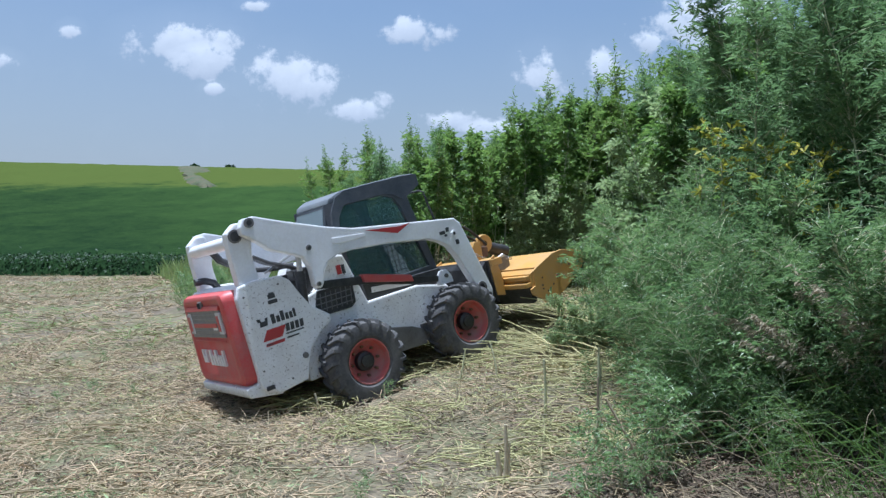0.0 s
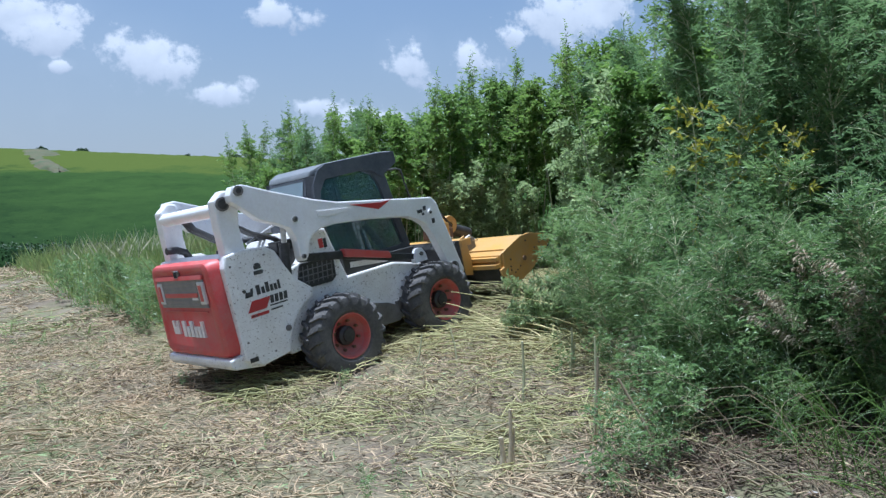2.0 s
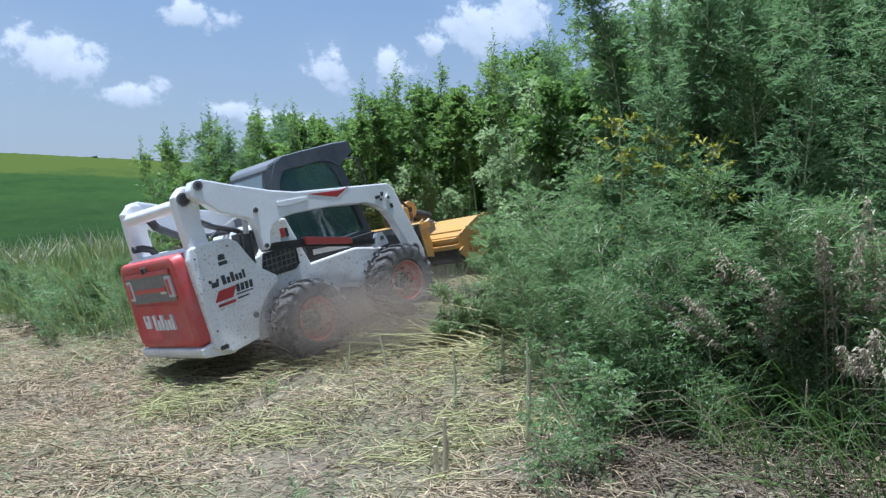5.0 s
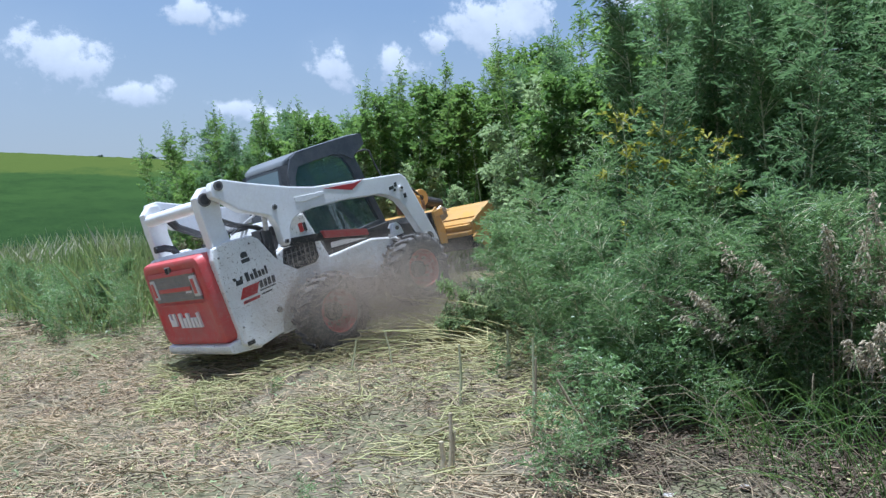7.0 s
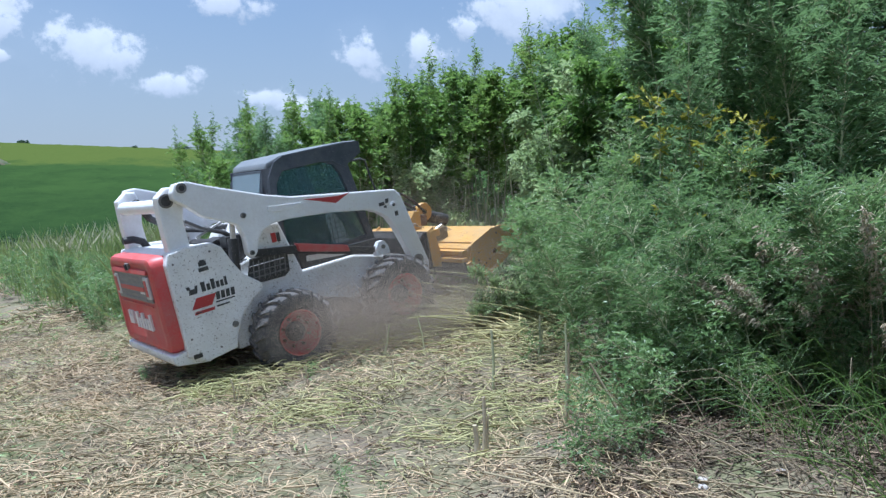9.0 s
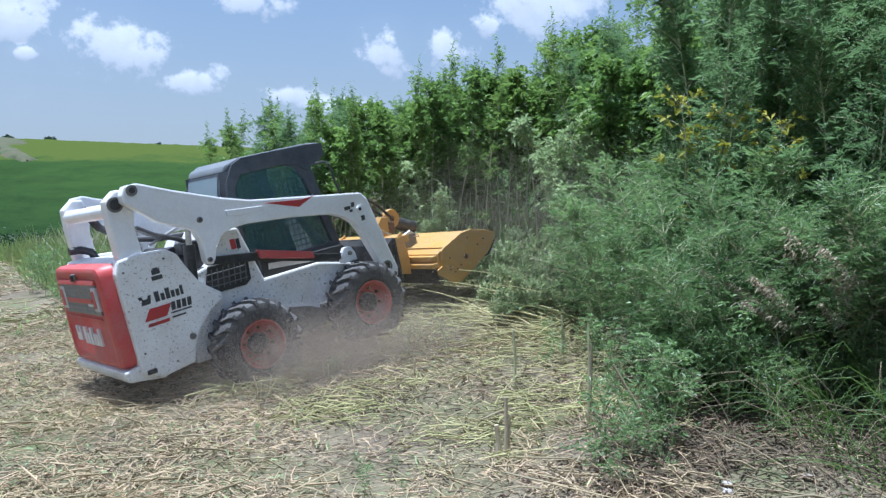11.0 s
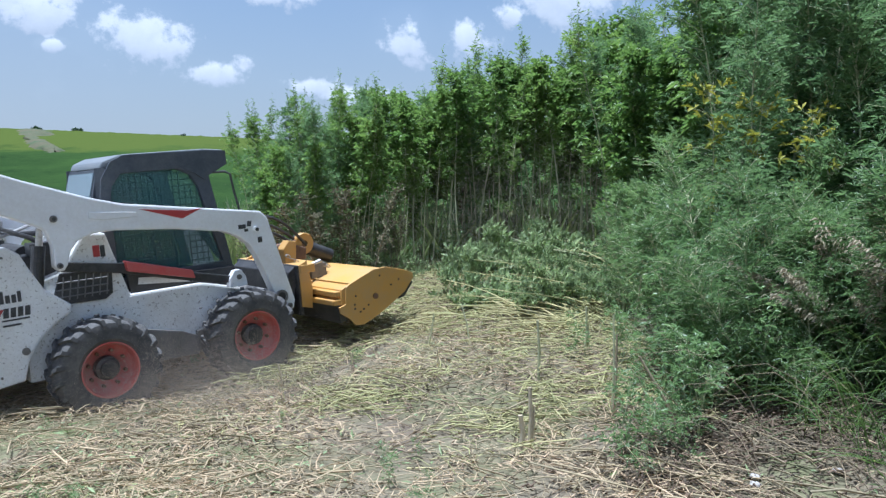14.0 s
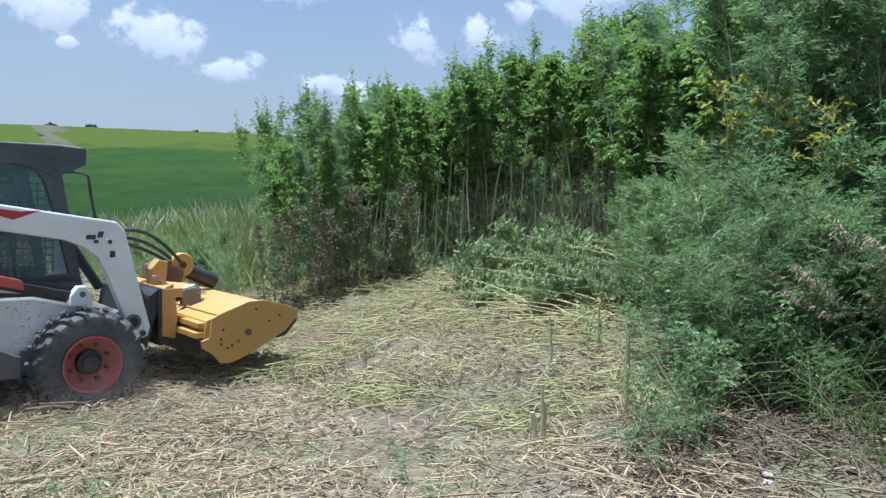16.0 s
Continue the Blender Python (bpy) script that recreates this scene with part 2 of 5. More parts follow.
SOIL = ground_mat()
STRAW = mat("dry_straw", (0.445, 0.345, 0.195), 0.8, second=(0.25, 0.21, 0.13), scale=2, amount=1.0, bump=0, island=0.45)
MULCH = mat("dark_mulch", (0.155, 0.112, 0.068), 0.9, second=(0.07, 0.06, 0.04), scale=3, amount=1.0, bump=0, island=0.5)
STRAW_GREEN = mat("fresh_cut_stalks", (0.36, 0.365, 0.14), 0.75, second=(0.44, 0.385, 0.19), scale=1.5, amount=1.0, bump=0,
                  island=0.4)
STALK = mat("pale_green_stalk", (0.36, 0.38, 0.20), 0.7, second=(0.48, 0.46, 0.30), scale=3, amount=1.0, bump=0.1)
PALESTALK = mat("split_pale_stalk", (0.66, 0.57, 0.40), 0.8, second=(0.48, 0.40, 0.26), scale=9, amount=1.0, bump=0.1, translucent=0.25)
STONE = mat("pale_stone", (0.42, 0.39, 0.36), 0.9, second=(0.30, 0.27, 0.24), scale=30, amount=0.8, bump=0.3)
DRYSTALK = mat("dead_stalk", (0.33, 0.27, 0.17), 0.85, second=(0.22, 0.17, 0.11), scale=3, amount=1.0, bump=0.1)
LEAF = mat("weed_leaf", (0.135, 0.25, 0.058), 0.42, second=(0.21, 0.32, 0.075), scale=1.2, amount=1.0, bump=0,
           island=0.4, translucent=0.5, spec=0.6)
FEATHER = mat("feathery_leaf", (0.130, 0.232, 0.082), 0.38, second=(0.205, 0.31, 0.115), scale=1.2, amount=1.0, bump=0,
              island=0.45, translucent=0.5, spec=0.8)
PLUME = mat("dark_plume_leaf", (0.145, 0.245, 0.105), 0.45, second=(0.195, 0.31, 0.125), scale=1.2, amount=1.0, bump=0,
            island=0.35, translucent=0.45, spec=0.5)
PALELEAF = mat("wilted_leaf", (0.43, 0.53, 0.28), 0.5, second=(0.27, 0.37, 0.15), scale=2, amount=1.0, bump=0, island=0.4,
               translucent=0.45)
YLEAF = mat("yellowed_leaf", (0.46, 0.43, 0.05), 0.6, second=(0.24, 0.30, 0.07), scale=2, bump=0, island=0.4, translucent=0.35)
DRYLEAF = mat("dead_leaf", (0.15, 0.135, 0.075), 0.8, second=(0.10, 0.11, 0.05), scale=3, bump=0, island=0.5, translucent=0.2)
SEED = mat("dry_seed_head", (0.40, 0.35, 0.24), 0.85, second=(0.28, 0.25, 0.17), scale=5, bump=0, island=0.4, translucent=0.2)
GRASS = mat("verge_grass", (0.22, 0.35, 0.10), 0.65, second=(0.30, 0.30, 0.13), scale=0.5, amount=1.0, bump=0, island=0.4,
            translucent=0.3)
PALEGRASS = mat("pale_seeding_grass", (0.74, 0.69, 0.52), 0.75, second=(0.46, 0.48, 0.27), scale=0.5, amount=1.0, bump=0,
                island=0.3, translucent=0.5)


def field_mat():
    """A bean canopy, dark low down and paler in drifts up the hill."""
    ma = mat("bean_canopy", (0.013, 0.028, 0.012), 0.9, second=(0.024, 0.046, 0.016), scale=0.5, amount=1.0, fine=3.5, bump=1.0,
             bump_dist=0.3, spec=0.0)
    nt = ma.node_tree
    n, l = nt.nodes, nt.links
    p = n["Principled BSDF"]
    last = p.inputs["Base Color"].links[0].from_socket
    tc = n.new("ShaderNodeTexCoord")
    sep = n.new("ShaderNodeSeparateXYZ")
    l.new(tc.outputs["Object"], sep.inputs[0])
    mp = n.new("ShaderNodeMapping")
    mp.inputs["Scale"].default_value = (0.085, 0.05, 0)
    l.new(tc.outputs["Object"], mp.inputs["Vector"])
    no = n.new("ShaderNodeTexNoise")
    no.inputs["Scale"].default_value = 1.0
    no.inputs["Detail"].default_value = 9
    no.inputs["Roughness"].default_value = 0.72
    l.new(mp.outputs[0], no.inputs["Vector"])

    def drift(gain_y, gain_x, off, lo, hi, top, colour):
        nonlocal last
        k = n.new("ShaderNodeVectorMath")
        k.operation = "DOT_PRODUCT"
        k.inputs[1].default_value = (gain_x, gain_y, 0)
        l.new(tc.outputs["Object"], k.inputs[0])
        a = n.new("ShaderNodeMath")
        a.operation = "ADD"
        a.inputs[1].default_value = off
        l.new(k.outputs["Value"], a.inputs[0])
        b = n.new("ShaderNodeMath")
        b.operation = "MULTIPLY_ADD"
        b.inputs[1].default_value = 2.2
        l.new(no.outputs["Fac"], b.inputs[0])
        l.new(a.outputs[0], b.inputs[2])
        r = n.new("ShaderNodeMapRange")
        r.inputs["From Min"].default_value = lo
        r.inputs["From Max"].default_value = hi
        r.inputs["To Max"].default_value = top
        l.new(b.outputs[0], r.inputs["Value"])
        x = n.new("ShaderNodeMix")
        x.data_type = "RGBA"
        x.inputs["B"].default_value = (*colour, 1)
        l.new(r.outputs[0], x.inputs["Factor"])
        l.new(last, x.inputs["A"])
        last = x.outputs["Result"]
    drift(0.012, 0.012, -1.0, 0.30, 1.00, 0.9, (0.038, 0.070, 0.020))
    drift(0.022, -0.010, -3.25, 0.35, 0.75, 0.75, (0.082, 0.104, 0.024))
    l.new(last, p.inputs["Base Color"])
    return ma


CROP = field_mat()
CROPLEAF = mat("bean_leaf", (0.030, 0.066, 0.022), 0.6, second=(0.06, 0.11, 0.04), scale=1, bump=0, island=0.3, translucent=0.3)
BANK = mat("bare_field_bank", (0.095, 0.075, 0.036), 0.9, second=(0.030, 0.062, 0.012), scale=0.35, amount=1.0, fine=2, bump=0.5, bump_dist=0.2)
DUST = mat("dust_flecks", (0.46, 0.39, 0.32), 1.0, second=(0.32, 0.28, 0.24), scale=2, bump=0, spec=0.0, translucent=0.4)

# ---- mesh helpers ----


def part(name, bm, material, parent=None, label=""):
    me = bpy.data.meshes.new(name)
    bm.to_mesh(me)
    bm.free()
    me.materials.append(material)
    ob = new(name, me)
    ob.parent = parent
    if label:
        ob["label"] = label
    return ob


def smooth(ob, angle=40):
    for f in ob.data.polygons:
        f.use_smooth = True
    ob.data.set_sharp_from_angle(angle=radians(angle))
    return ob


def bevelled(bm, w, seg=2):
    if w:
        bmesh.ops.bevel(bm, geom=bm.edges[:], offset=w, segments=seg, profile=0.6, affect="EDGES", clamp_overlap=True)
    return bm


def box(x0, x1, y0, y1, z0, z1, bev=0.01, bm=None):
    b = bmesh.new()
    bmesh.ops.create_cube(b, size=1)
    for v in b.verts:
        v.co = ((x0 + x1) / 2 + v.co.x * (x1 - x0), (y0 + y1) / 2 + v.co.y * (y1 - y0), (z0 + z1) / 2 + v.co.z * (z1 - z0))
    bevelled(b, bev)
    return join(bm, b)


def join(bm, b):
    if bm is None:
        return b
    me = bpy.data.meshes.new("tmp")
    b.to_mesh(me)
    b.free()
    bm.from_mesh(me)
    bpy.data.meshes.remove(me)
    return bm


def prism(pts, y0, y1, bev=0.01, bm=None):
    """A side outline in x and z, carried from y0 to y1."""
    b = bmesh.new()
    lo = [b.verts.new((x, y0, z)) for x, z in pts]
    hi = [b.verts.new((x, y1, z)) for x, z in pts]
    b.faces.new(lo)
    b.faces.new(hi[::-1])
    k = len(pts)
    for i in range(k):
        b.faces.new((lo[i], hi[i], hi[(i + 1) % k], lo[(i + 1) % k]))
    bmesh.ops.recalc_face_normals(b, faces=b.faces[:])
    bevelled(b, bev)
    return join(bm, b)


def ring(outer, inner, y0, y1, bm=None):
    """A frame between two outlines of equally many corners, carried from y0 to y1."""
    b = bmesh.new()
    k = len(outer)
    rows = [[b.verts.new((x, y, z)) for x, z in pts] for pts in (outer, inner) for y in (y0, y1)]
    o0, o1, i0, i1 = rows
    for i in range(k):
        j = (i + 1) % k
        for q in ((o0[i], o0[j], i0[j], i0[i]), (o1[i], i1[i], i1[j], o1[j]), (o0[i], o1[i], o1[j], o0[j]), (i0[i], i0[j], i1[j], i1[i])):
            b.faces.new(q)
    bmesh.ops.recalc_face_normals(b, faces=b.faces[:])
    bevelled(b, 0.008)
    return join(bm, b)


def tube(pts, r, seg=10, bm=None, taper=None):
    """A round bar along points; taper gives the end radius."""
    b = bmesh.new()
    pts = [Vector(p) for p in pts]
    rings = []
    for i, p in enumerate(pts):
        d = (pts[min(i + 1, len(pts) - 1)] - pts[max(i - 1, 0)]).normalized()
        side = d.cross((0, 0, 1) if abs(d.z) < 0.9 else (1, 0, 0)).normalized()
        up = side.cross(d)
        rr = r if taper is None else r + (taper - r) * i / (len(pts) - 1)
        rings.append([b.verts.new(p + rr * (math.cos(a) * side + math.sin(a) * up)) for a in (2 * math.pi * s / seg for s in range(seg))])
    for q, w in zip(rings, rings[1:]):
        for s in range(seg):
            b.faces.new((q[s], q[(s + 1) % seg], w[(s + 1) % seg], w[s]))
    b.faces.new(rings[0][::-1])
    b.faces.new(rings[-1])
    bmesh.ops.recalc_face_normals(b, faces=b.faces[:])
    return join(bm, b)


def lathe(profile, seg=40, bm=None, cap=True):
    """Turned about the y axis: (radius, y) pairs."""
    b = bmesh.new()
    rows = []
    for r, y in profile:
        rows.append([b.verts.new((r * math.cos(a), y, r * math.sin(a))) for a in (2 * math.pi * s / seg for s in range(seg))])
    for q, w in zip(rows, rows[1:]):
        for s in range(seg):
            b.faces.new((q[s], q[(s + 1) % seg], w[(s + 1) % seg], w[s]))
    for r in (rows[0], rows[-1]) if cap else ():
        b.faces.new(r)
    bmesh.ops.recalc_face_normals(b, faces=b.faces[:])
    return join(bm, b)


def mesh_object(name, verts, faces, material, parent=None, smoothed=False):
    me = bpy.data.meshes.new(name)
    verts = np.asarray(verts, dtype=np.float32)
    faces = np.asarray(faces, dtype=np.int32)
    me.vertices.add(len(verts))
    me.vertices.foreach_set("co", verts.ravel())
    k = faces.shape[1]
    me.loops.add(faces.size)
    me.loops.foreach_set("vertex_index", faces.ravel())
    me.polygons.add(len(faces))
    me.polygons.foreach_set("loop_start", np.arange(0, faces.size, k, dtype=np.int32))
    me.update(calc_edges=True)
    me.validate()
    if smoothed:
        me.polygons.foreach_set("use_smooth", np.ones(len(faces), dtype=bool))
    me.materials.append(material)
    ob = new(name, me)
    ob.parent = parent
    return ob

# ---- ground, field ----


def soft(u, k):
    return k * np.logaddexp(0, u / k)


def ground_z(x, y):
    """Height of the ground: level mown strip, a bank up into the weeds, a hillside behind."""
    x, y = np.asarray(x, float), np.asarray(y, float)
    u = (x + 1.2) * 0.86 + (y - 7.2) * 0.5
    near = 1.05 * np.tanh(0.26 * soft(u, 0.4))
    fade = np.clip((34 - y) / 12, 0, 1)
    t = np.clip((y - 36) / 136, 0, 1)
    hill = 0.150 * (soft(y - 38, 4) - soft(y - 172, 5)) - 0.028 * (x + 58) * t
    back = np.clip((y - 190) / 200, 0, 4) * -6
    lumps = 0.02 * np.sin(2.1 * x + 0.7 * y) * np.sin(1.7 * y - 0.4 * x) + 0.012 * np.sin(5.3 * x) * np.sin(4.7 * y + x)
    return near * fade + hill + back + lumps * np.clip((60 - y) / 50, 0, 1)


def gz(x, y):
    return float(ground_z(x, y))


def build_ground():
    def axis(fine0, fine1, step, far0, far1):
        a = list(np.arange(fine0, fine1 + 1e-6, step))
        d, s = fine1, step
        while d < far1:
            s *= 1.12
            d += s
            a.append(min(d, far1))
        d, s = fine0, step
        while d > far0:
            s *= 1.12
            d -= s
            a.insert(0, max(d, far0))
        return np.array(a)
    xs, ys = axis(-7, 4, 0.07, -2500, 2500), axis(1.5, 14, 0.07, -600, 3200)
    gx, gy = np.meshgrid(xs, ys)
    z = ground_z(gx, gy)
    rng = np.random.default_rng(3)
    z = z + rng.normal(0, 0.006, z.shape) * ((gy < 16) & (gy > 1) & (abs(gx) < 9))
    nx, ny = len(xs), len(ys)
    idx = np.arange(nx * ny).reshape(ny, nx)
    faces = np.stack([idx[:-1, :-1], idx[:-1, 1:], idx[1:, 1:], idx[1:, :-1]], -1).reshape(-1, 4)
    ob = mesh_object("ground", np.stack([gx, gy, z], -1).reshape(-1, 3), faces, SOIL, smoothed=True)
    tagged(ob, "mown ground of brown soil covered with pale straw", "ground", kind="structure")


build_ground()


def build_field():
    rng = np.random.default_rng(5)
    xs = np.concatenate([np.arange(-120, -60, 2.5), np.arange(-60, 12, 0.8), np.arange(12, 120, 3)])
    ys = np.concatenate([[35.6], np.arange(36, 60, 0.5), np.arange(60, 235, 1.8)])
    gx, gy = np.meshgrid(xs, ys)
    edge = np.clip((gy - 35.6) / 0.5, 0, 1)
    bump = rng.normal(0, 0.07, gx.shape) + 0.25 * np.sin(gy * 0.16 + 0.02 * gx) * np.clip((gy - 50) / 40, 0, 1)
    z = ground_z(gx, gy) + edge * (0.72 + bump)
    nx, ny = len(xs), len(ys)
    idx = np.arange(nx * ny).reshape(ny, nx)
    faces = np.stack([idx[:-1, :-1], idx[:-1, 1:], idx[1:, 1:], idx[1:, :-1]], -1).reshape(-1, 4)
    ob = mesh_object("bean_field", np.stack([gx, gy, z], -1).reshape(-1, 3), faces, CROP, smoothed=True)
    tagged(ob, "green bean field rising over a hillside", "field", kind="stuff")
    # leaves that stand out of the canopy, thickest at its front edge
    n = 9000
    x = rng.uniform(-46, 2, n)
    y = 35.5 + rng.exponential(0.8, n) + rng.uniform(0, 0.5, n)
    zz = ground_z(x, y) + rng.uniform(0.1, 0.95, n) * np.where(y < 36.4, 1, 0) + np.where(y < 36.4, 0, 0.70 + rng.uniform(-0.05, 0.25, n))
    v, f = blades(np.stack([x, y, zz], -1), unit(rng.normal(0, 1, (n, 3)) + [0, -0.3, 0.5]), rng.uniform(0.10, 0.20, n), rng.uniform(0.08, 0.14, n), rng)
    ob = mesh_object("bean_leaves", v, f, CROPLEAF)
    tagged(ob, "broad green bean leaves over the field edge", "crop", kind="stuff")


def unit(a):
    return a / (np.linalg.norm(a, axis=-1, keepdims=True) + 1e-9)


def blades(base, way, length, width, rng, droop=0.25):
    """Folded leaf blades: five corners each, two faces that share a midrib."""
    n = len(base)
    side = unit(np.cross(way, np.array([0, 0, 1.0]) + rng.normal(0, 0.55, (n, 3))))
    nor = np.cross(side, way)
    L, w = np.asarray(length)[:, None] * np.ones((n, 1)), np.asarray(width)[:, None] * np.ones((n, 1))
    tip = base + way * L + np.array([0, 0, -1]) * droop * L
    mid = base + way * L * 0.48 + nor * w * 0.18
    v = np.stack([base, mid + side * w / 2, tip, mid - side * w / 2], 1)
    idx = np.arange(n)[:, None] * 4
    f = np.concatenate([idx + [0, 1, 2], idx + [0, 2, 3]], 0)
    return v.reshape(-1, 3), f


def tubes(lines, r0, r1, seg=4):
    """Thin tapered stems: lines is (n, k, 3)."""
    lines = np.asarray(lines, float)
    n, k, _ = lines.shape
    d = unit(np.gradient(lines, axis=1))
    ref = np.where(abs(d[..., 2:3]) > 0.9, np.array([1.0, 0, 0]), np.array([0, 0, 1.0]))
    s = unit(np.cross(d, ref))
    u = np.cross(s, d)
    r = (np.asarray(r0).reshape(-1, 1) + (np.asarray(r1).reshape(-1, 1) - np.asarray(r0).reshape(-1, 1)) * np.linspace(0, 1, k)[None])[..., None, None]
    a = np.linspace(0, 2 * np.pi, seg, endpoint=False)
    v = lines[:, :, None] + r * (np.cos(a)[:, None] * s[:, :, None] + np.sin(a)[:, None] * u[:, :, None])
    idx = np.arange(n * k * seg).reshape(n, k, seg)
    nx = np.roll(idx, -1, 2)
    f = np.stack([idx[:, :-1], nx[:, :-1], nx[:, 1:], idx[:, 1:]], -1).reshape(-1, 4)
    return v.reshape(-1, 3), f


build_field()


def build_bank():
    """A bare earth bank on the hillside, with a bush at its top."""
    rng = np.random.default_rng(8)
    s, w = np.linspace(0, 1, 40), np.linspace(-1, 1, 9)
    gs, gw = np.meshgrid(s, w, indexing="ij")
    y = 92 + 78 * gs
    x = -0.335 * y + 2.4 * (1 - gs) - 1.0 + gw * (1.3 + 2.8 * gs) * np.minimum(1, 0.1 + gs * 5) + 0.8 * np.sin(gs * 9) + rng.normal(0, 0.25, gs.shape)
    z = ground_z(x, y) + 0.30 * np.minimum(1, gs * 6) + 0.8 * (1 - gw ** 2) + rng.normal(0, 0.03, gs.shape)
    idx = np.arange(gs.size).reshape(gs.shape)
    f = np.stack([idx[:-1, :-1], idx[:-1, 1:], idx[1:, 1:], idx[1:, :-1]], -1).reshape(-1, 4)
    ob = mesh_object("earth_bank", np.stack([x, y, z], -1).reshape(-1, 3), f, BANK, smoothed=True)
    tagged(ob, "bare brown earth bank across the green hillside", "bank", kind="structure")


build_bank()


def crown_bush(name, x, y, z, w, h, seed, n=1500):
    rng = np.random.default_rng(seed)
    d = unit(rng.normal(0, 1, (n, 3)))
    r = rng.uniform(0.5, 1, n) ** 0.5 * (1 + 0.35 * np.sin(d[:, 0] * 5 + seed) * np.cos(d[:, 1] * 4))
    p = d * r[:, None] * [w, w, h] + [0, 0, h * 0.9]
    p[:, 2] = np.maximum(p[:, 2], 0)
    v, f = blades(p, unit(d + rng.normal(0, 0.6, (n, 3))), np.full(n, w * 0.22), np.full(n, w * 0.16), rng)
    e = new(name)
    e.location = (x, y, z)
    mesh_object("crown", v, f, CROPLEAF, e)
    lines = [[(0, 0, -0.4), (0.1 * i - 0.2, 0.1, h * 0.5), (0.3 * w * math.cos(i * 2), 0.3 * w * math.sin(i * 2), h * 1.1)] for i in range(5)]
    v, f = tubes(lines, [0.09 * w] * 5, [0.02 * w] * 5)
    mesh_object("trunk", v, f, DRYSTALK, e)
    return e


for i, (bu, by, bw, bh) in enumerate([(-0.333, 174, 1.0, 0.7), (-0.10, 178, 1.2, 0.9), (-0.075, 176, 1.5, 1.0), (-0.285, 177, 1.2, 0.8), (-0.16, 178, 0.8, 0.7)]):
    tagged(crown_bush("bush", bu * by, by, gz(bu * by, by) + 0.3, bw, bh, 40 + i), "dark green bush on the crest of the field", "bush", "bushes on the crest")

# ---- straw ----


def build_straw(name, n, x0, x1, y0, y1, material, seed, lmin, lmax, wid, label, keep=None, lift=0.05, near=True):
    rng = np.random.default_rng(seed)
    y = y0 + (y1 - y0) * rng.uniform(0, 1, n) ** (1.7 if near else 1.0)
    x = rng.uniform(x0, x1, n)
    if keep is not None:
        k = keep(x, y) & (np.sin(x * 1.9 + 1.3 * np.sin(y * 1.1)) * np.sin(y * 1.6 + 0.9 * np.sin(x * 0.8)) + rng.normal(0, 0.45, n) > -0.42)
        x, y = x[k], y[k]
        n = len(x)
    a = rng.uniform(0, 2 * np.pi, n)
    pitch = rng.normal(0.05, 0.16, n)
    way = np.stack([np.cos(a) * np.cos(pitch), np.sin(a) * np.cos(pitch), np.sin(pitch)], -1)
    L = rng.uniform(lmin, lmax, n) * rng.uniform(0.5, 1, n)
    c = np.stack([x, y, ground_z(x, y) + rng.uniform(0.005, lift, n)], -1)
    p0 = c - way * L[:, None] / 2
    p1 = c + way * L[:, None] / 2
    bend = c + np.stack([rng.normal(0, 0.012, n), rng.normal(0, 0.012, n), rng.uniform(0, 0.02, n)], -1)
    w = rng.uniform(0.5, 1.3, n) * wid
    v, f = tubes(np.stack([p0, bend, p1], 1), w, w * 0.6, 3)
    ob = mesh_object(name, v, f, material)
    tagged(ob, label, "straw", kind="stuff")


def in_clearing(x, y):
    """True on the mown ground, false inside the standing weeds."""
    return (x < edge_x(y)) & ((y < 12.6) | (x < -1.6))


def edge_x(y):
    """Left edge of the standing near weeds."""
    return np.interp(y, [1, 3.3, 4.0, 4.4, 4.7, 5.1, 6.0, 7.2, 8.4, 9.6, 10.4, 12.5], [3.6, 3.3, 2.4, 1.85, 1.70, 1.66, 1.68, 1.95, 2.6, 3.3, 3.5, 3.0])


build_straw("straw_litter", 32000, -6.5, 3.2, 2.2, 13, STRAW, 11, 0.06, 0.34, 0.0040, "pale dry straw strewn over mown ground",
            lambda x, y: in_clearing(x, y) & ((x < 1.3) | (np.sin(x * 40) > 0.6)), 0.07)
build_straw("rear_straw_litter", 5000, -8, 6, -6, 2.3, STRAW, 17, 0.06, 0.34, 0.0045, "pale dry straw strewn over mown ground", None, 0.06, False)
build_straw("green_stalk_litter", 14500, -1.6, 3.2, 4.4, 11, STRAW_GREEN, 12, 0.10, 0.5, 0.0048, "freshly cut yellow-green stalks on the bank",
            lambda x, y: in_clearing(x, y) & ((x + 1.2) * 0.86 + (y - 6.6) * 0.5 + 0.55 * np.sin(x * 3.1 + y * 1.7) + 0.4 * np.sin(y * 4.3 - x * 2.2) > 0.40), 0.12, False)
build_straw("far_straw_litter", 9000, -26, -1, 12, 35, STRAW, 13, 0.2, 0.7, 0.010, "dry straw over the far mown strip",
            lambda x, y: x < -9.6 + (27 - y) * 0.52 + 2.0, 0.10, False)
build_straw("coarse_stalks", 1500, -5, 1.6, 2.6, 9, STRAW, 14, 0.25, 0.8, 0.0062, "coarse dry stalks lying on mown ground", in_clearing, 0.10)

build_straw("mulch", 30000, -7, 3.0, 2.4, 14, MULCH, 15, 0.02, 0.14, 0.0055, "dark shredded mulch between the straw",
            lambda x, y: in_clearing(x, y) & (np.sin(x * 1.1 + 2.0 + np.sin(y * 1.7)) * np.sin(y * 1.3 + 0.4 + np.sin(x)) > -0.25), 0.06)


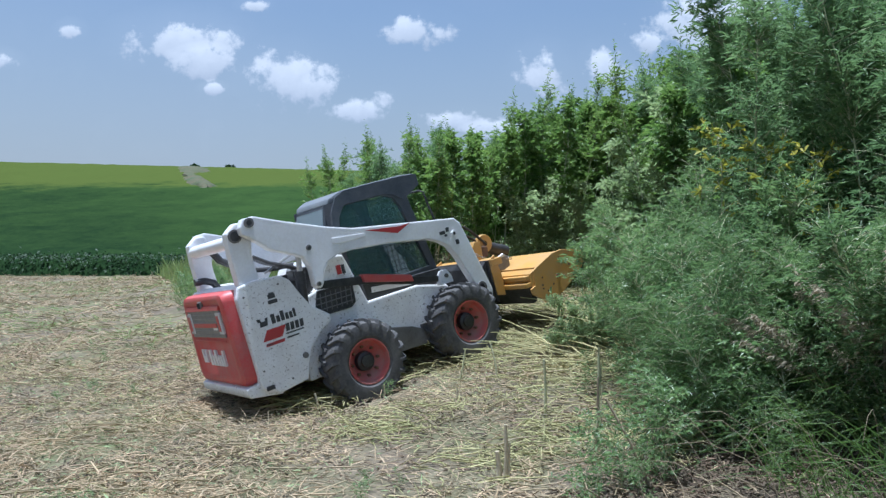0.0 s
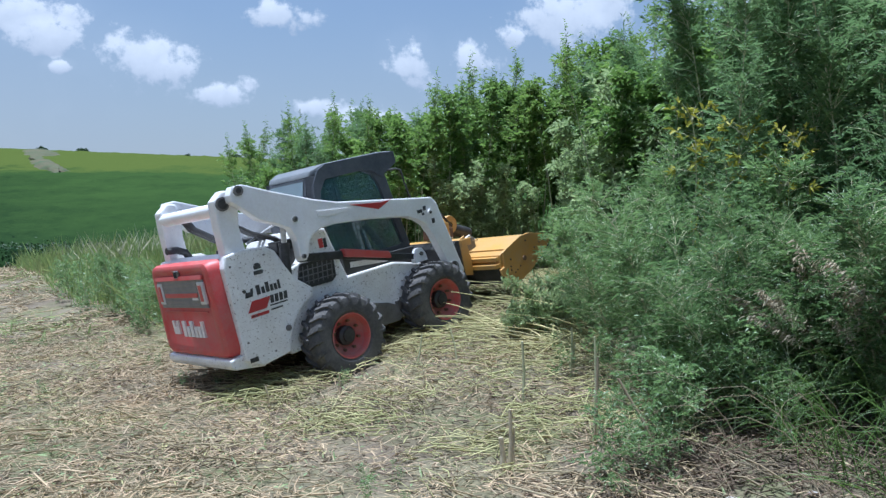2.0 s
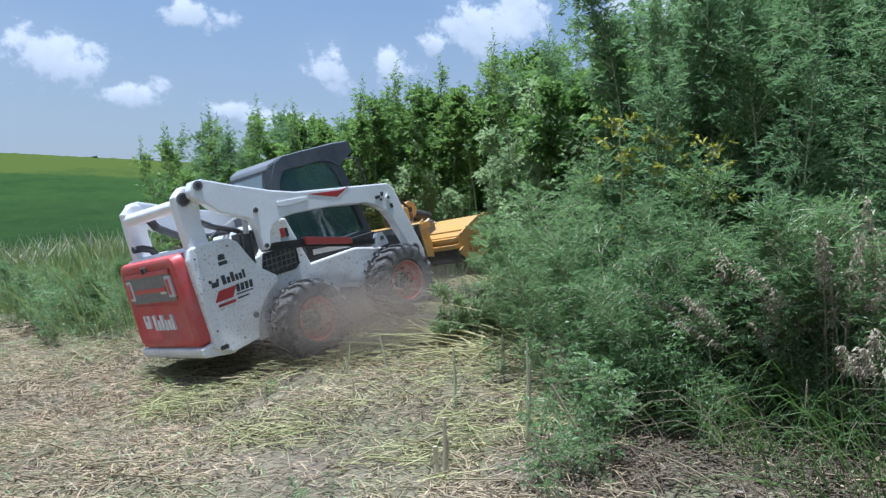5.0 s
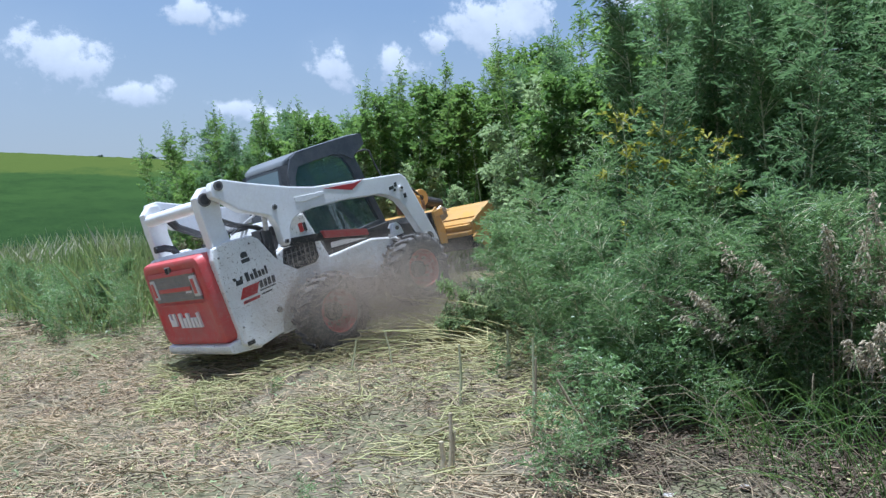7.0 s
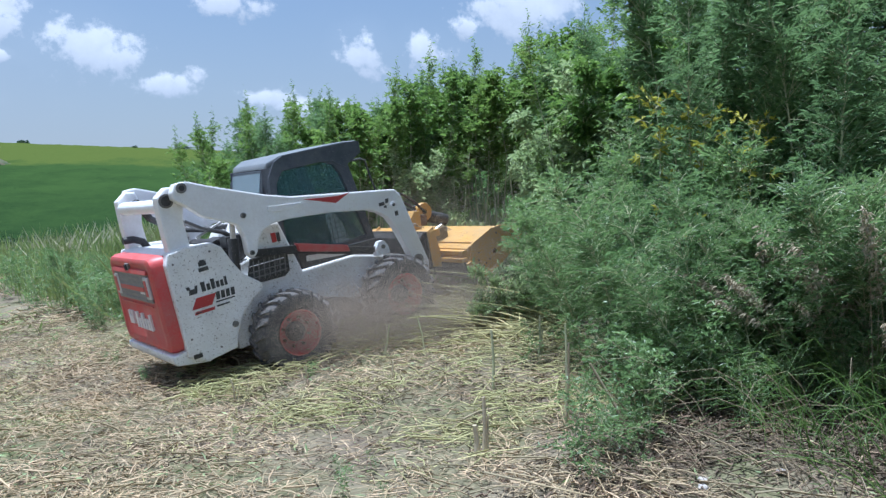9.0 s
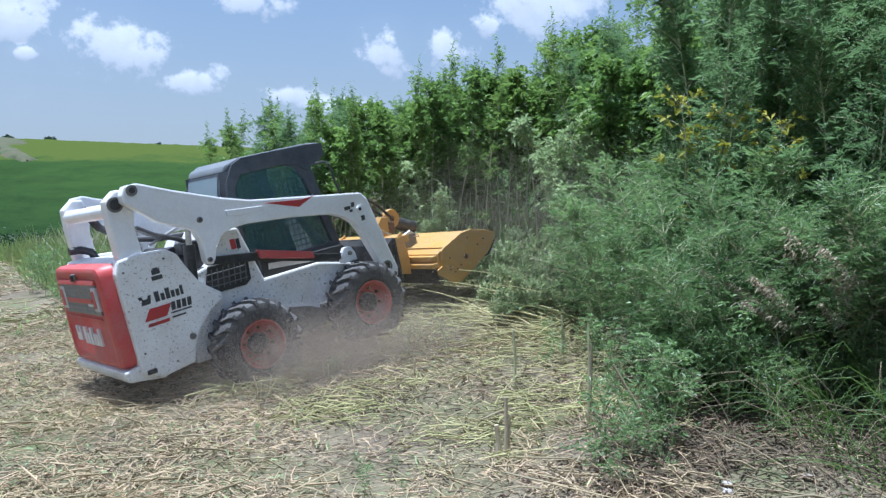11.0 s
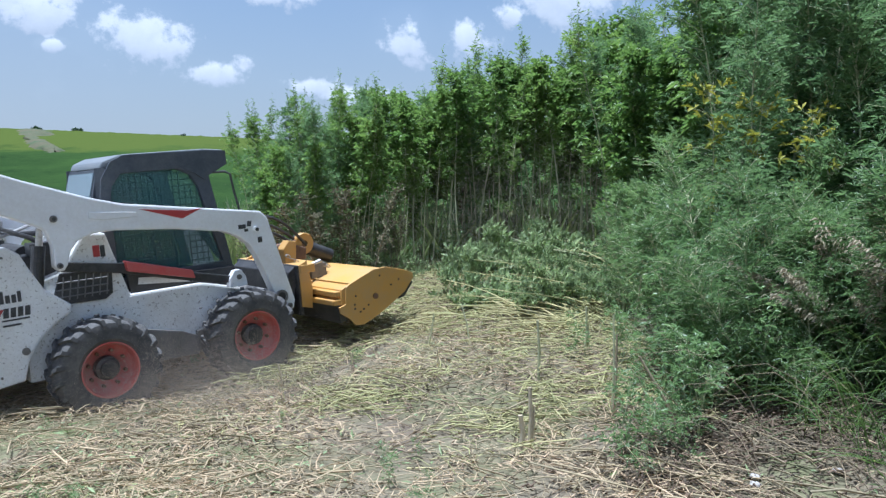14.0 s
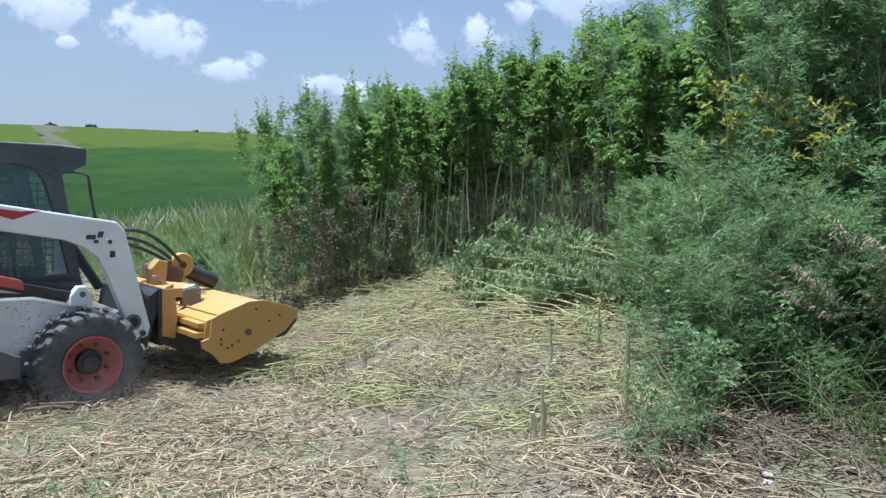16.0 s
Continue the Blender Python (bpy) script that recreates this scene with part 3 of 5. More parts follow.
def build_shreds(name, n, x0, x1, y0, y1, material, seed, lmin, lmax, wid, label, keep, power=1.5):
    """Flat shreds of chopped stalk, thick in drifts and thin between them."""
    rng = np.random.default_rng(seed)
    y = y0 + (y1 - y0) * rng.uniform(0, 1, n) ** power
    x = rng.uniform(x0, x1, n)
    drift = np.sin(x * 2.3 + 1.7 * np.sin(y * 1.4 + seed)) * np.sin(y * 2.1 + 1.2 * np.sin(x * 1.1))
    drift = drift + 0.6 * np.sin(x * 0.9 + 0.5 * y + seed) * np.sin(y * 0.8 - 0.3 * x)
    k = keep(x, y) & (drift + rng.normal(0, 0.3, n) > -0.12)
    x, y = x[k], y[k]
    n = len(x)
    p = np.stack([x, y, ground_z(x, y) + rng.uniform(0.008, 0.065, n)], -1)
    way = unit(rng.normal(0, 1, (n, 3)) * [1, 1, 0.22] + [0, 0, 0.06])
    v, f = blades(p, way, rng.uniform(lmin, lmax, n), rng.uniform(0.5, 1.4, n) * wid, rng, 0.03)
    tagged(mesh_object(name, v, f, material), label, "straw", kind="stuff")


build_shreds("chopped_straw", 120000, -7, 3.2, 2.2, 13.5, STRAW, 81, 0.03, 0.17, 0.008, "chopped pale straw over mown ground",
             lambda x, y: in_clearing(x, y) & ((x < 0.9) | (y > 4.6)))
build_shreds("rear_chopped_straw", 46000, -9, 7, -7, 2.6, STRAW, 86, 0.03, 0.17, 0.009, "chopped pale straw over mown ground", lambda x, y: x < 9, 0.6)
build_shreds("chopped_leaf", 42000, -6, 2.6, 3.0, 12.5, STRAW_GREEN, 82, 0.03, 0.12, 0.007, "chopped green leaf and stalk over mown ground",
             lambda x, y: in_clearing(x, y) & (np.sin(x * 1.3 + 0.8) * np.sin(y * 0.9 + 0.5) + 0.25 * (y > 5.5) > -0.05), 1.0)
# dark shreds over the soil stand in for shade under the near weeds
build_shreds("trampled_mulch", 26000, 0.7, 3.5, 2.8, 5.0, MULCH, 85, 0.02, 0.10, 0.011, "dark trampled mulch at the weeds' foot",
             lambda x, y: x < edge_x(y) + 0.5, 1.0)
build_shreds("far_chopped_straw", 40000, -26, -1, 12, 35, STRAW, 83, 0.10, 0.45, 0.020, "chopped pale straw over the far mown strip",
             lambda x, y: x < -9.6 + (27 - y) * 0.52 + 2.0, 1.0)
build_shreds("far_regrowth", 30000, -26, -1, 9, 35, GRASS, 84, 0.10, 0.32, 0.022, "green regrowth over the far mown strip",
             lambda x, y: (x < -9.6 + (27 - y) * 0.52 + 2.0) & (np.sin(x * 0.5 + 1) * np.sin(y * 0.8) > -0.2) & in_clearing(x, y), 1.0)


def build_leaning_stalks():
    """Long snapped stalks lying over one another beside the swath."""
    rng = np.random.default_rng(16)
    n = 190
    s = rng.uniform(0, 1, n)
    off = rng.uniform(1.25, 2.1, n)
    x = 0.15 + 1.9 * s + 0.5 * off
    y = 8.05 + 1.1 * s - 0.87 * off + 0.3
    a = rng.normal(2.5, 0.7, n)
    up = rng.uniform(0.02, 0.42, n)
    L = rng.uniform(0.5, 1.5, n)
    d = np.stack([np.cos(a) * np.cos(up), np.sin(a) * np.cos(up), np.sin(up)], -1)
    p0 = np.stack([x, y, ground_z(x, y) + rng.uniform(0.0, 0.12, n)], -1)
    p0 = p0 - d * [1, 1, 0] * L[:, None] * 0.3
    k = np.linspace(0, 1, 5)[None, :, None]
    line = p0[:, None] + d[:, None] * L[:, None, None] * k - np.array([0, 0, 0.15]) * (L[:, None, None] * k ** 2)
    line[..., 2] = np.maximum(line[..., 2], ground_z(line[..., 0], line[..., 1]) + 0.01)
    v, f = tubes(line, rng.uniform(0.004, 0.008, n), rng.uniform(0.002, 0.004, n), 5)
    tagged(mesh_object("snapped_stalks", v, f, STRAW_GREEN, None, True), "long snapped yellow-green stalks lying on the bank", "stalks", kind="stuff")


build_leaning_stalks()

# ---- weeds ----


def weed_meshes(seed, h, leaf, wid, branches, nodes, fingers, reach, low, lean=0.12, tipspike=0.0, flat=0.5, stem_r=0.011, droop=0.25, round_top=0.5):
    """Stem and leaf geometry of one tall branching weed."""
    rng = np.random.default_rng(seed)
    la = rng.uniform(0, 2 * np.pi)
    ld = np.array([np.cos(la), np.sin(la), 0]) * lean * h

    def stem_at(t):
        t = np.asarray(t)[..., None]
        wob = np.stack([np.sin(t[..., 0] * 7 + seed), np.cos(t[..., 0] * 6 + seed * 2), 0 * t[..., 0]], -1) * 0.02 * h * t
        return t * np.array([0, 0, h]) + ld * t ** 2 + wob
    k = np.linspace(0, 1, 9)
    sv, sf = tubes(stem_at(k)[None], [stem_r], [stem_r * 0.25], 6)
    tb = low + (0.985 - low) * rng.uniform(0, 1, branches) ** 0.7
    az = np.arange(branches) * 2.4 + rng.uniform(-0.4, 0.4, branches)
    shape = round_top + (1 - round_top) * np.sin(np.clip((tb - low) / (1 - low), 0, 1) ** 0.9 * np.pi)
    L = reach * (0.25 + 0.75 * shape) * rng.uniform(0.6, 1.1, branches)
    el = np.radians(rng.uniform(15, 60, branches) + 15 * tb)
    out = np.stack([np.cos(az) * np.cos(el), np.sin(az) * np.cos(el), np.sin(el)], -1)
    s = np.linspace(0, 1, 4)
    lines = stem_at(tb)[:, None] + out[:, None] * (L[:, None] * s)[..., None] + np.array([0, 0, -1]) * (L[:, None] * s ** 2 * 0.3)[..., None]
    bv, bf = tubes(lines, np.full(branches, stem_r * 0.32), np.full(branches, stem_r * 0.12), 3)
    stem = (np.concatenate([sv, bv]), np.concatenate([sf, bf + len(sv)]))
    # leaf fans along each branch
    j = np.linspace(0.15, 1.0, nodes)
    jj = j[None, :] + rng.uniform(-0.05, 0.05, (branches, nodes))
    pos = stem_at(tb)[:, None] + out[:, None] * (L[:, None] * jj)[..., None] + np.array([0, 0, -1]) * (L[:, None] * jj ** 2 * 0.3)[..., None]
    pos = pos + rng.normal(0, 0.035, pos.shape)
    axis = unit(out[:, None] + rng.normal(0, 0.55, (branches, nodes, 3)) * [1, 1, 0.6])
    base = np.repeat(pos.reshape(-1, 3), fingers, 0)
    ax = np.repeat(axis.reshape(-1, 3), fingers, 0)
    n = len(base)
    fan = unit(np.cross(ax, np.array([0, 0, 1.0]) + rng.normal(0, 0.5, (n, 3))))
    ang = np.tile(np.linspace(-1.15, 1.15, fingers), branches * nodes) + rng.normal(0, 0.18, n)
    way = unit(ax * np.cos(ang)[:, None] + fan * np.sin(ang)[:, None] + rng.normal(0, 0.12, (n, 3)))
    ln = leaf * rng.uniform(0.55, 1.2, n) * (1 - 0.35 * np.abs(ang))
    lv, lf = blades(base, way, ln, wid * rng.uniform(0.7, 1.2, n), rng, droop)
    if tipspike:
        m = 90
        t = rng.uniform(0.86, 1.0, m)
        p = stem_at(np.minimum(t, 1)) + [0, 0, 0]
        p = p + np.array([0, 0, 1]) * (rng.uniform(0, 1, m)[:, None] * tipspike)
        v2, f2 = blades(p, unit(rng.normal(0, 0.8, (m, 3)) + [0, 0, 0.8]), rng.uniform(0.03, 0.10, m), np.full(m, 0.010), rng)
        lf = np.concatenate([lf, f2 + len(lv)])
        lv = np.concatenate([lv, v2])
    return stem, (lv, lf)


def weed(name, seed, stem_mat, leaf_mat, label, group, **kw):
    e = new(name)
    (sv, sf), (lv, lf) = weed_meshes(seed, **kw)
    mesh_object("stem", sv, sf, stem_mat, e, True)
    mesh_object("foliage", lv, lf, leaf_mat, e)
    tagged(e, label, "weed", group)
    return e


def prototypes():
    p = {}
    p["tall"] = [weed("tall_weed", 100 + i, STALK, LEAF, "tall dark green leafy weed with a pale stalk", "standing tall weeds", h=2.7,
                      leaf=0.15, wid=0.030, branches=50, nodes=7, fingers=5, reach=0.40, low=0.20 + 0.05 * i, lean=0.12, round_top=0.45, droop=0.4) for i in range(5)]
    p["cane"] = [weed("cane_weed", 150 + i, STALK, LEAF, "tall weed with a bare pale stalk and a leafy top", "standing tall weeds", h=2.85,
                      leaf=0.12, wid=0.024, branches=44, nodes=6, fingers=5, reach=0.30, low=0.40 + 0.06 * i, lean=0.06, tipspike=0.15, round_top=0.35, stem_r=0.015, droop=0.45) for i in range(4)]
    p["feather"] = [weed("feathery_weed", 200 + i, STALK, FEATHER, "bushy feathery green weed with fine leaves", "feathery weeds", h=1.65,
                         leaf=(0.085, 0.11)[i % 2], wid=(0.0062, 0.0095)[i % 2], branches=60, nodes=(13, 9)[i % 2], fingers=5, reach=0.66, low=0.05, lean=0.30, round_top=0.35,
                         droop=0.2, stem_r=0.013) for i in range(6)]
    p["high"] = [weed("tall_feathery_weed", 300 + i, STALK, PLUME, "tall feathery green weed swaying in wind", "tall feathery weeds", h=3.0,
                      leaf=0.10, wid=0.0085, branches=80, nodes=10, fingers=5, reach=0.46, low=0.10, lean=0.10, tipspike=0.25, round_top=0.2) for i in range(4)]
    p["tip"] = [weed("spindly_weed", 400 + i, STALK, LEAF, "spindly weed with sparse leaves and a thin tip", "spindly weeds", h=3.15,
                     leaf=0.11, wid=0.013, branches=46, nodes=6, fingers=4, reach=0.34, low=0.22, lean=0.10, tipspike=0.35, round_top=0.18) for i in range(4)]
    p["felled"] = [weed("felled_weed", 500 + i, STALK, PALELEAF, "uprooted weed with pale leaves falling on the bank", "felled weeds", h=2.0,
                        leaf=0.125, wid=0.018, branches=32, nodes=6, fingers=5, reach=0.20, low=0.30, lean=0.16, stem_r=0.010, droop=0.4) for i in range(4)]
    p["dead"] = [weed("dead_weed", 600 + i, DRYSTALK, DRYLEAF, "dead brown weed with shrivelled leaves", "dead weeds", h=1.5,
                      leaf=0.08, wid=0.022, branches=30, nodes=5, fingers=3, reach=0.26, low=0.10, lean=0.12) for i in range(2)]
    p["low"] = [weed("low_weed", 700 + i, STALK, FEATHER, "low green weed sprouting from mown ground", "low weeds", h=0.55,
                     leaf=0.06, wid=0.010, branches=18, nodes=6, fingers=4, reach=0.24, low=0.05, lean=0.2, stem_r=0.005) for i in range(3)]
    p["yellow"] = [weed("yellowing_weed", 800, STALK, YLEAF, "weed with yellowed leaves among green ones", "yellowing weeds", h=2.2,
                        leaf=0.13, wid=0.026, branches=14, nodes=3, fingers=4, reach=0.38, low=0.45, lean=0.05)]
    return p


PROTO = prototypes()
USED = set()
WRNG = random.Random(77)


def plant(kind, x, y, scale=1.0, tilt=(0, 0), turn=None, dz=-0.03):
    protos = PROTO[kind]
    e = WRNG.choice(protos)
    turn = WRNG.uniform(0, 360) if turn is None else turn
    m = Matrix.Translation((x, y, gz(x, y) + dz)) @ pose(0, 0, 0, tilt[0], tilt[1], 0) @ pose(0, 0, 0, 0, 0, turn)
    if e.name not in USED:
        USED.add(e.name)
        o = e
        o.matrix_basis = m
    else:
        o = copy_thing(e, m)
    o.scale = (scale * WRNG.uniform(0.92, 1.08),) * 3
    return o


def far_front(x):
    """Front line of the weeds behind the cut swath."""
    return float(np.interp(x, [-1.6, -0.05, 0.72, 1.1, 1.9, 2.7, 3.5], [9.6, 10.05, 10.65, 10.85, 11.25, 11.3, 10.6]))


SWAY, FALLING = [], []


def build_weeds():
    # wall behind the swath
    for i in range(22):
        for j in range(7):
            x = -1.30 - 0.06 * j + i * 0.255 + WRNG.uniform(-0.13, 0.13)
            y = far_front(x) + j * 0.34 + WRNG.uniform(-0.15, 0.15)
            left = x < -0.5
            s = float(np.interp(x, [-1.5, 0, 1.9, 3.5], [0.74, 0.83, 0.98, 1.03])) * WRNG.uniform(0.86, 1.05)
            k = WRNG.random()
            if left:
                kind = "tip" if k < 0.40 else ("high" if k < 0.8 else "cane")
            elif j < 2:
                kind = "cane" if k < 0.85 else "tip"
            else:
                kind = "tip" if k < 0.22 else ("high" if k < 0.42 else ("tall" if k < 0.75 else "cane"))
            o = plant(kind, x, y, s, (WRNG.uniform(-5, 5), WRNG.uniform(-6, 6)))
            if x < -1.0:
                SWAY.append(o)
    # deep end of the swath
    for i in range(9):
        for j in range(5):
            x, y = 3.3 + j * 0.38 + WRNG.uniform(-0.15, 0.15), 9.0 + i * 0.33 + WRNG.uniform(-0.15, 0.15)
            k = WRNG.random()
            plant("cane" if j < 2 and k < 0.7 else ("tall" if k < 0.8 else "tip"), x, y, WRNG.uniform(0.94, 1.10), (WRNG.uniform(-5, 5), WRNG.uniform(-5, 5)))
    # near wall
    for i in range(24):
        y = 1.9 + i * 0.33
        for j in range(9 if y < 6.6 else 6):
            yy = y + WRNG.uniform(-0.15, 0.15)
            d = 0.05 + j * 0.36 + WRNG.uniform(-0.13, 0.13)
            x = float(edge_x(yy)) + d
            if (d < 0.66 or (yy < 5.05 and d < 1.0)) and yy < 7.4:
                o = plant("feather", x, yy, WRNG.uniform(0.66, 0.98) * (0.75 if d < 0.25 else 1.0) * (0.72 if yy < 4.9 else 1.0), (WRNG.uniform(-8, 8), WRNG.uniform(-15, 2)))
                SWAY.append(o)
            elif yy < 6.6:
                o = plant("high" if WRNG.random() < 0.85 else "tip", x, yy, WRNG.uniform(0.88, 1.06), (WRNG.uniform(-5, 5), WRNG.uniform(-8, 3)))
                if d < 1.3:
                    SWAY.append(o)
            else:
                k = WRNG.random()
                plant("tall" if k < 0.66 else ("tip" if k < 0.8 else "high"), x, yy, WRNG.uniform(0.86, 0.98), (WRNG.uniform(-5, 5), WRNG.uniform(-10, 3)))
    for x, y in ((2.05, 5.45), (2.25, 5.25), (2.5, 5.05)):
        plant("yellow", x, y, WRNG.uniform(0.80, 0.92))
    # dead growth at the far wall's foot
    for i in range(16):
        x = -1.5 + i * 0.11 + WRNG.uniform(-0.1, 0.1)
        plant("dead", x, far_front(x) - 0.25 + WRNG.uniform(-0.15, 0.15), WRNG.uniform(0.6, 1.0), (WRNG.uniform(-12, 12), WRNG.uniform(-12, 12)))
    for i in range(18):
        x = -1.5 + i * 0.25 + WRNG.uniform(-0.1, 0.1)
        plant("low" if i % 3 else "dead", x, far_front(x) + WRNG.uniform(-0.1, 0.9), WRNG.uniform(0.7, 1.3) if i % 3 else WRNG.uniform(0.6, 0.9))
    # weeds along the swath's near side, which topple across it as the loader backs out
    for i in range(46):
        s = (i + WRNG.uniform(0, 1)) / 46
        x = 2.05 + 1.05 * s + WRNG.uniform(-0.10, 0.45)
        y = 7.45 + 1.25 * s + WRNG.uniform(-0.50, 0.25)
        o = plant("felled", x, y, WRNG.uniform(0.6, 1.12), (0, 0), dz=0.0)
        FALLING.append((o, x, y, WRNG.uniform(0, 360), WRNG.uniform(100, 172), WRNG.uniform(83, 100), WRNG.uniform(2, 16)))
    # others at the far wall's front, which drop towards the swath behind the mower
    for i in range(22):
        x = 0.95 + 1.55 * i / 22 + WRNG.uniform(-0.1, 0.1)
        y = far_front(x) - WRNG.uniform(0.05, 0.25)
        o = plant("felled", x, y, WRNG.uniform(0.55, 0.85), (0, 0), dz=0.0)
        FALLING.append((o, x, y, WRNG.uniform(0, 360), WRNG.uniform(205, 290), WRNG.uniform(88, 101), WRNG.uniform(-6, 4)))
    for i in range(20):
        x, y = WRNG.uniform(2.0, 2.7), WRNG.uniform(6.6, 7.6)
        plant("felled", x, y, WRNG.uniform(0.35, 0.55), (WRNG.uniform(-40, 20), -WRNG.uniform(76, 94)), dz=0.0)
    for i in range(16):
        x, y = WRNG.uniform(2.2, 3.0), WRNG.uniform(7.0, 8.2)
        plant("felled", x, y, WRNG.uniform(0.4, 0.6), (WRNG.uniform(-30, 30), -WRNG.uniform(80, 96)), dz=0.0)
    for i in range(26):
        x, y = WRNG.uniform(0.7, 2.3), WRNG.uniform(4.0, 6.0)
        plant("low", x, y, WRNG.uniform(0.4, 0.95))
    for i in range(64):
        x, y = (WRNG.uniform(-5, 1.0), WRNG.uniform(3.8, 8.5)) if i < 26 else (WRNG.uniform(-6.5, -1.8), WRNG.uniform(7.0, 12.0))
        plant("low", x, y, WRNG.uniform(0.15, 0.40))
    # rough growth left beside the mown strip
    for i in range(44):
        y = WRNG.uniform(10.5, 17)
        x = float(np.interp(y, [10.5, 14, 17], [-2.6, -4.4, -5.9])) + WRNG.uniform(-0.2, 1.0)
        plant("low" if i % 3 else "feather", x, y, WRNG.uniform(0.9, 1.6) if i % 3 else WRNG.uniform(0.4, 0.6))
    # thick growth at the near wall's foot and behind it
    for i in range(46):
        x, y = WRNG.uniform(1.3, 3.0), WRNG.uniform(4.25, 5.0)
        plant("low", x, y + 0.12 * (x < 2.0), WRNG.uniform(0.8, 1.45), (WRNG.uniform(-10, 10), WRNG.uniform(-14, 4)))
    for i in range(46):
        y = WRNG.uniform(3.7, 5.6)
        plant("low", float(edge_x(y)) + WRNG.uniform(-0.35, 0.55), y, WRNG.uniform(0.55, 1.2))
    for i in range(14):
        y = WRNG.uniform(3.9, 5.0)
        o = plant("feather", float(edge_x(y)) + WRNG.uniform(0.0, 0.7), y, WRNG.uniform(0.55, 0.8), (WRNG.uniform(-8, 8), WRNG.uniform(-20, 0)))
        SWAY.append(o)
    for i in range(14):
        plant("high", WRNG.uniform(3.3, 5.0), WRNG.uniform(4.6, 7.2), WRNG.uniform(1.05, 1.2))


build_weeds()
for group in PROTO.values():
    for e in group:
        if e.name not in USED:
            for c in list(e.children):
                bpy.data.objects.remove(c)
            bpy.data.objects.remove(e)


def build_grass(name, n, material, label, y0, y1, hmin, hmax, wid, seed, off0=0.0, off1=6.0):
    rng = np.random.default_rng(seed)
    y = rng.uniform(y0, y1, n)
    near = np.interp(y, [11, 12.5, 14, 15.2, 22, 27, 34], [-2.6, -3.5, -4.4, -5.1, -8, -10, -13])
    x = near + off0 + rng.uniform(0, 1, n) ** 0.8 * off1
    base = np.stack([x, y, ground_z(x, y) - 0.02], -1)
    way = unit(rng.normal(0, 0.28, (n, 3)) + [0, 0, 1])
    clump = 0.6 + 0.4 * np.sin(x * 2.3 + 1) * np.sin(y * 1.7) + rng.uniform(-0.2, 0.4, n)
    v, f = blades(base, way, rng.uniform(hmin, hmax, n) * np.clip(clump, 0.3, 1.2), np.full(n, wid), rng, 0.12)
    tagged(mesh_object(name, v, f, material), label, "grass", kind="stuff")


build_grass("verge_grass", 44000, GRASS, "tall green grass between mown strip and field", 11.0, 34, 0.3, 1.15, 0.028, 21, 0, 9)
build_grass("seeding_grass", 9000, PALEGRASS, "pale seeding grass along the field edge", 19, 34, 0.7, 1.25, 0.020, 22, 1.0, 10)


def build_leaf_litter():
    rng = np.random.default_rng(31)
    n = 10000
    y = 2.4 + 12 * rng.uniform(0, 1, n) ** 1.5
    x = rng.uniform(-7, 3, n)
    k = in_clearing(x, y) & (np.sin(x * 1.3 + 0.8) * np.sin(y * 0.9 + 0.5) + rng.normal(0, 0.4, n) > -0.1)
    x, y = x[k], y[k]
    n = len(x)
    p = np.stack([x, y, ground_z(x, y) + rng.uniform(0.01, 0.06, n)], -1)
    v, f = blades(p, unit(rng.normal(0, 1, (n, 3)) * [1, 1, 0.25]), rng.uniform(0.03, 0.10, n), rng.uniform(0.008, 0.02, n), rng, 0.05)
    tagged(mesh_object("leaf_litter", v, f, PALELEAF), "shredded green leaves strewn over mown ground", "leaves", kind="stuff")


build_leaf_litter()


def stick(x, y, h, r, lean, material, label, name="cut_stalk", fork=False):
    """A cut stalk that stands in the ground, split at its top."""
    z = gz(x, y)
    top = Vector((x + lean[0] * h, y + lean[1] * h, z + h))
    b = tube([(x, y, z - 0.04), (x + lean[0] * h * 0.5 + 0.01, y + lean[1] * h * 0.5, z + h * 0.5), top], r, 7, None, r * 0.75)
    if fork:
        b = tube([(x + 0.02, y, z - 0.03), (x + 0.035, y, z + h * 0.72)], r * 0.8, 6, b, r * 0.4)
    tagged(part(name, b, material), label, "stalk", "standing cut stalks")


for a in ((0.38, 4.63, 0.39, 0.015, (0.02, 0), PALESTALK, True), (0.345, 4.66, 0.22, 0.02, (-0.03, 0), PALESTALK, False),
          (1.00, 4.85, 0.64, 0.009, (0.02, 0.02), STALK, True), (0.96, 4.75, 0.55, 0.009, (0.05, 0), DRYSTALK, False),
          (0.78, 5.7, 0.45, 0.013, (-0.02, 0), STALK, False), (1.22, 5.9, 0.40, 0.012, (0.03, 0), STALK, True),
          (-1.13, 6.75, 0.20, 0.010, (-0.15, 0), PALESTALK, True), (-1.05, 6.85, 0.16, 0.008, (0.2, 0), PALESTALK, False),
          (-0.55, 6.85, 0.16, 0.009, (0.05, 0), PALESTALK, False), (0.1, 6.3, 0.2, 0.008, (0.1, 0), PALESTALK, False),
          (1.20, 4.25, 0.50, 0.010, (-0.50, 0.2), DRYSTALK, False), (0.15, 7.0, 0.3, 0.009, (0.2, 0), STALK, False), (0.5, 6.8, 0.35, 0.009, (-0.2, 0.1), STALK, False)):
    stick(*a[:6], "split cut stalk standing in mown ground", "cut_stalk", a[6])


